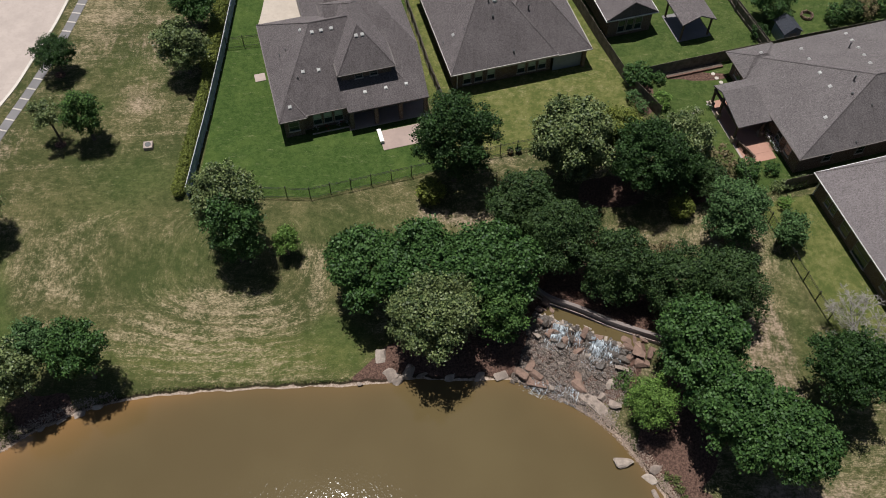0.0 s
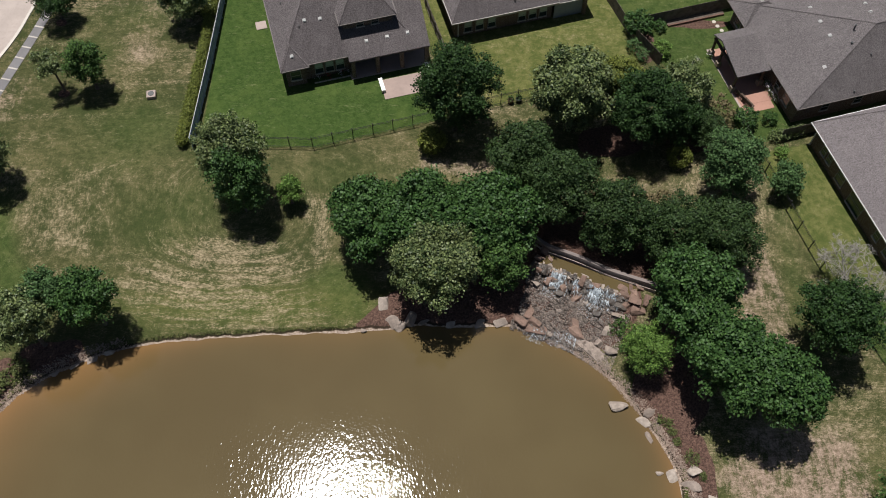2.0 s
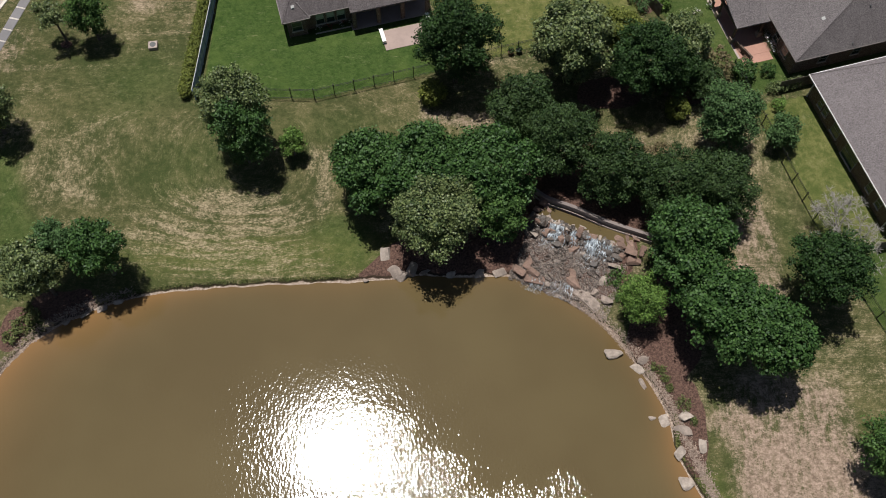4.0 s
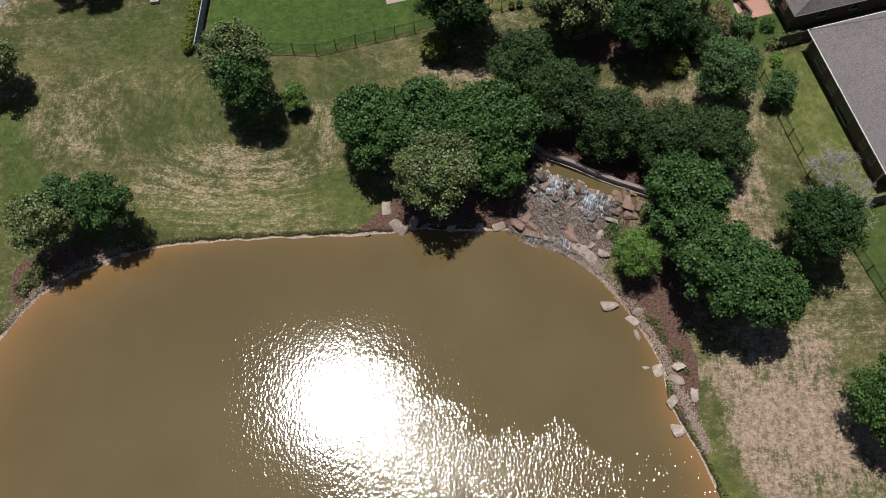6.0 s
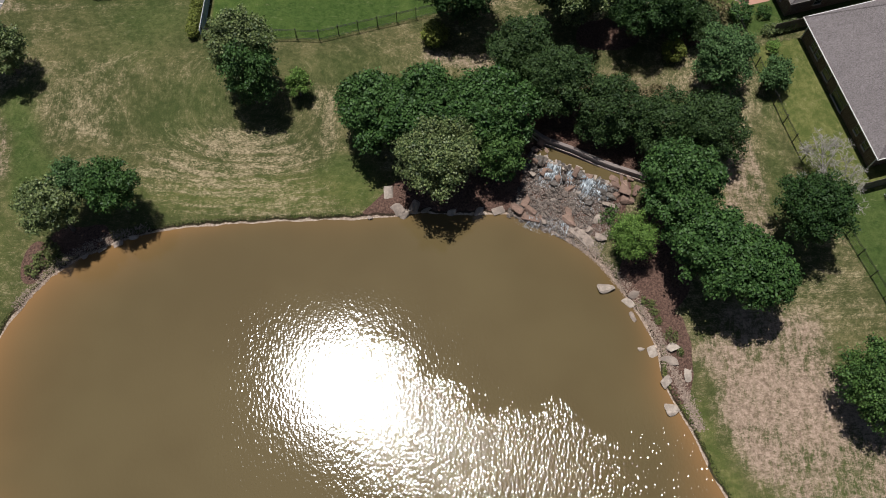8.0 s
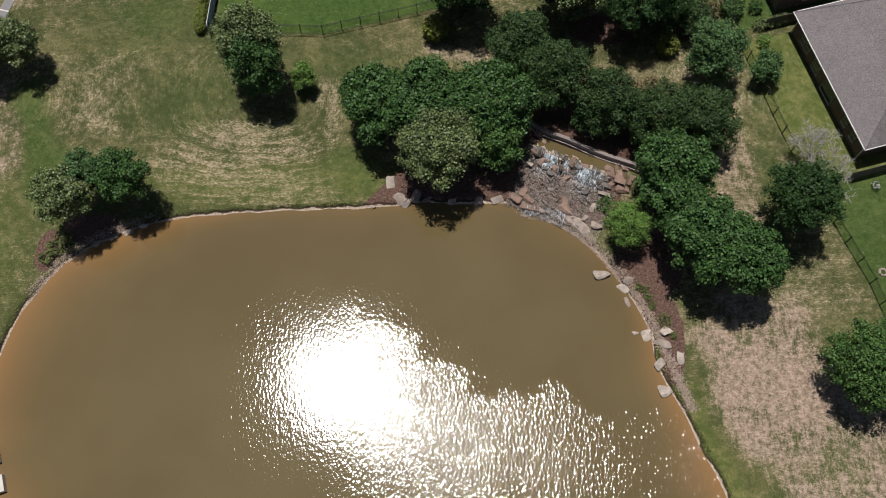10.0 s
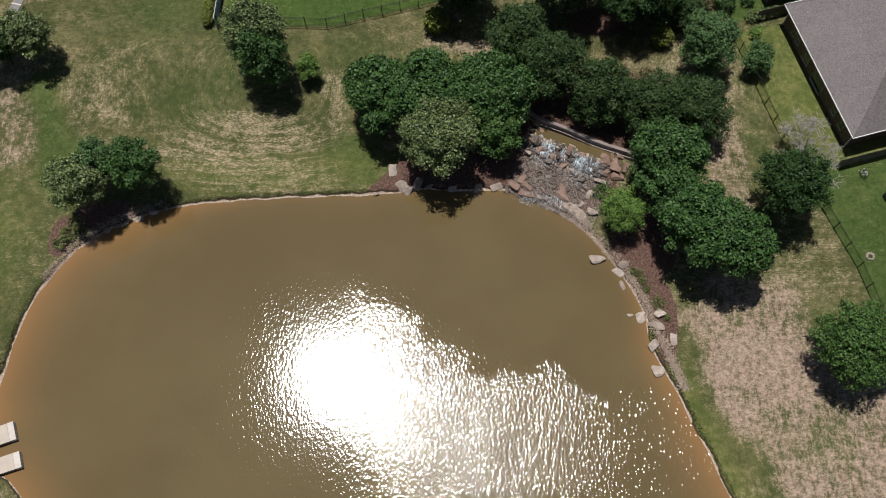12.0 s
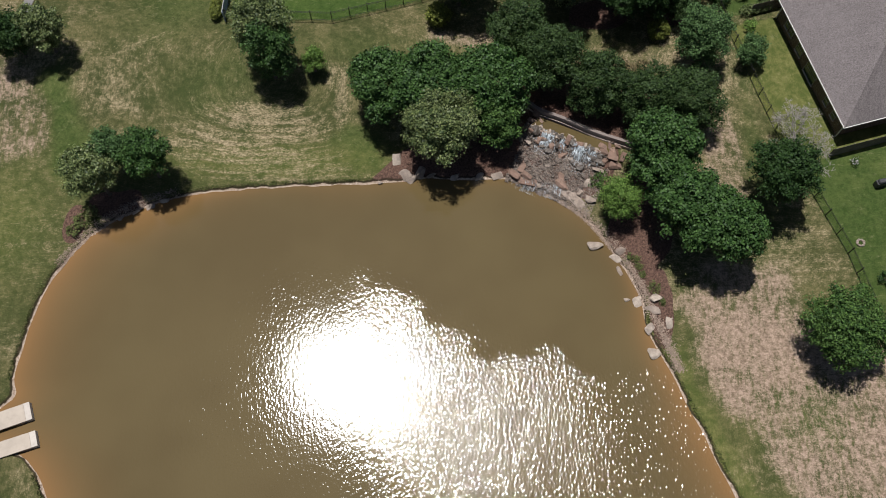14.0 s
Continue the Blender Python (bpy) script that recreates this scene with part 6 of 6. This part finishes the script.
# ---- small things ----
def catch_basin():
    t = thing("catch_basin", pose(-32.7, 63.7, 0, 0, 0, 8), "square concrete drain box with a round dark lid on the grass", "drain")
    part("box", boxes((-0.5, 0.5, -0.5, 0.5, -0.2, 0.42), bevel=0.03), M["slab"], t)
    bm = bmesh.new()
    cone(bm, (0, 0, 0.41), (0, 0, 0.45), 0.34, 0.34, 24)
    part("lid", bm, M["lead"], t, "round iron lid")


catch_basin()


def pier(x, y, w, ln, turn, label):
    t = thing("concrete_pier", pose(x, y, 0.25, 0, 0, turn), label, "pier", "outfall piers")
    part("deck", boxes((-ln + 0.9, 0, -w / 2, w / 2, -0.22, 0), bevel=0.02), M["drive"], t)
    part("tip", boxes((-ln + 6.95, 0.0, -w / 2, w / 2, -0.9, -0.225)), M["wall_stone"], t)
    part("end_slab", boxes((0.01, 0.62, -w / 2, w / 2, -0.9, 0.012), bevel=0.02), M["pale"], t, "paler end slab")


pier(-42.75, 9.05, 1.85, 8, 20.5, "pale concrete slab pier beside the pond inlet")
pier(-41.7, 6.3, 1.6, 8, 19.0, "pale concrete slab pier beside the pond inlet")


def stone_ring(x, y, r, n, mat, label, h=0.2):
    t = thing("stone_ring", pose(x, y, ground_z(x, y)), label, "fire ring")
    for i in range(n):
        a = 360 * i / n
        put("ring_stone", ROCKS[i % 6] if mat == "rock" else REDS[i % 5], t, m=pose(r * math.cos(radians(a)), r * math.sin(radians(a)), h * 0.4, 0, 0, a) @ Matrix.Diagonal((0.13, 0.16, h, 1)))
    return t


stone_ring(44.6, 27.65, 0.36, 12, "rock", "small ring of pale stones on the lawn")
stone_ring(45.4, 85.0, 0.7, 16, "red", "round stone fire ring on the lawn", 0.4)


def h1_yard():
    t = thing("patio_slab", pose(-7.3, 65.9, 0, 0, 0, TURN), "worn pinkish concrete patio slab behind the house", "patio")
    part("slab", boxes((0.0, 5.9, -2.85, 0.0, -0.2, 0.05), bevel=0.01), M["patio_slab"], t)
    for u0, u1, v0, v1 in ((-0.15, 0.3, -1.9, 0.0), (5.5, 5.9, -0.6, 0.9)):
        b = thing("white_bench", pose(-7.3, 65.9, 0.05, 0, 0, TURN), "low white painted bench block on the patio", "bench", "patio benches")
        part("seat", boxes((u0, u1, v0, v1, 0.36, 0.44), bevel=0.015), M["white"], b)
        part("base", boxes((u0 + 0.05, u1 - 0.05, v0 + 0.08, v1 - 0.08, 0, 0.36)), M["white"], b)
    g = thing("ac_pad", pose(-21.5, 74.4, 0, 0, 0, TURN), "small pale concrete pad beside the house wall", "pad")
    part("pad", boxes((-0.7, 0.55, -0.6, 0.65, -0.1, 0.08), bevel=0.01), M["slab"], g)
    e = thing("bed_edging", pose(-14.6, 65.5, 0, 0, 0, TURN), "pale brick edging of a flower bed under the windows", "edging")
    bm = boxes((0, 0.19, -0.05, 0.05, -0.05, 0.14), bevel=0.01)
    me = bpy.data.meshes.new("edging_brick")
    bm.to_mesh(me)
    bm.free()
    me.materials.append(M["pale"])
    for i in range(20):
        put("edging_brick", me, e, m=pose(i * 0.212, 0.01 * math.sin(i * 2.3), 0, 0, 0, 1.5 * math.sin(i)))


h1_yard()


def flower_clump(x, y, petal, seed, h=0.5, r=0.35, leaf="leaf_green", label="low clump of garden flowers"):
    t = thing("flowers", pose(x, y, ground_z(x, y)), label, "flowers")
    put("leaves", leaf_mesh("leaves", [(0, 0, h * 0.5, r, r, h * 0.5)], 130, 0.1, M[leaf], seed, -0.6, 5, 0.1), t)
    put("petals", leaf_mesh("petals", [(0, 0, h * 0.62, r * 0.9, r * 0.9, h * 0.5)], 40, 0.1, M[petal], seed + 1, 0.0, 4, 0.1), t)


for i, (u, k) in enumerate(((0.3, "petal_white"), (1.5, "petal_red"), (2.9, "petal_white"), (3.2, "petal_red"), (4.0, "petal_white"))):
    p = Vector((-14.5, 65.95, 0)) + UX * u
    flower_clump(p.x, p.y, k, 100 + i, 0.55, 0.3, label="flower clump in the bed under the windows")
for i, (x, y) in enumerate(((36.5, 64.4), (36.8, 63.6), (37.1, 62.9), (36.3, 65.0))):
    flower_clump(x, y, "petal_white", 110 + i, 0.8, 0.5, "leaf_silver", "pale flowering plants by the patio")
flower_clump(45.5, 37.3, "petal_white", 120, 0.7, 0.5, label="white flowering plant on the lawn")
flower_clump(30.6, 69.4, "petal_white", 121, 0.6, 0.3, label="potted white flowers by a pavilion post")


def pot(x, y, mat, label):
    t = thing("plant_pot", pose(x, y, ground_z(x, y)), label, "pot")
    bm = bmesh.new()
    cone(bm, (0, 0, 0), (0, 0, 0.42), 0.2, 0.3, 14)
    cone(bm, (0, 0, 0.42), (0, 0, 0.5), 0.34, 0.34, 14)
    part("pot", bm, mat, t)
    put("plant", leaf_mesh("plant", [(0, 0, 0.65, 0.35, 0.35, 0.3)], 150, 0.12, M["leaf_green"], 9, -0.5, 5, 0.1), t)


pot(8.3, 62.9, M["dark"], "dark round pot with a leafy plant by the fence")
pot(7.4, 62.7, M["terracotta"], "terracotta pot with a leafy plant by the fence")


def slat_bench(x, y, turn, label):
    t = thing("garden_bench", pose(x, y, 0.03, 0, 0, turn), label, "bench")
    for i in range(4):
        part("slat", boxes((-0.75, 0.75, -0.25 + i * 0.13, -0.15 + i * 0.13, 0.4, 0.44)), M["post_wood"], t)
    for i in range(3):
        part("back_slat", boxes((-0.75, 0.75, 0.27, 0.3, 0.5 + i * 0.14, 0.6 + i * 0.14)), M["post_wood"], t)
    for sx in (-0.7, 0.65):
        part("leg", boxes((sx, sx + 0.06, -0.25, 0.3, 0, 0.4)), M["post_wood"], t)


slat_bench(33.2, 63.3, 120, "slatted timber garden bench on the patio edge")
slat_bench(33.75, 62.4, 120, "slatted timber garden bench on the patio edge")


def grill(x, y):
    t = thing("grill", pose(x, y, 0, 0, 0, 15), "dark covered barbecue grill on the lawn", "grill")
    part("body", boxes((-0.6, 0.6, -0.32, 0.32, 0.1, 0.95), bevel=0.05), M["dark"], t)
    part("hood", boxes((-0.45, 0.45, -0.28, 0.28, 0.95, 1.2), bevel=0.1), M["dark"], t)
    part("side_shelf", boxes((0.6, 0.95, -0.25, 0.25, 0.8, 0.86), bevel=0.01), M["metal"], t)


grill(47.8, 34.6)


def stepping_stones(pts, label):
    for i, (x, y) in enumerate(pts):
        bm = bmesh.new()
        cone(bm, (0, 0, -0.05), (0, 0, 0.035), 0.26, 0.24, 9)
        ob = part("stepping_stone", bm, M["pale"])
        ob.matrix_basis = pose(x, y, 0, 0, 0, i * 37)
        tagged(ob, label, "stone", "stepping stones")


stepping_stones([(29.3, 69.0), (28.6, 68.7), (27.9, 68.4), (32.0, 75.0), (32.3, 74.3), (32.7, 73.6)], "flat pale stepping stone in the lawn")


def raised_bed():
    t = thing("raised_bed", pose(26.4, 74.2, 0, 0, 0, TURN), "long red brick raised bed along the fence", "garden bed")
    bm = boxes((0, 0.38, -0.1, 0.1, -0.05, 0.26), bevel=0.012)
    me = bpy.data.meshes.new("edging_block")
    bm.to_mesh(me)
    bm.free()
    me.materials.append(M["terracotta"])
    for i in range(18):
        put("edging_block", me, t, m=pose(i * 0.4, 0.01 * math.sin(i * 1.7), 0))
    part("soil", boxes((0, 7.2, 0.1, 0.75, -0.1, 0.2)), M["bark"], t)


raised_bed()
iron_fence([(-26.1, 79.3), (-22.1, 80.0)], "short black iron side fence with a gate")
strip("driveway", [(-22.9, 83.6), (-22.7, 88), (-22.9, 100)], [(-17.4, 84.4), (-18.2, 88), (-19, 100)], -0.2, 0.03, M["drive"], "pale concrete driveway beside the house", "driveway")
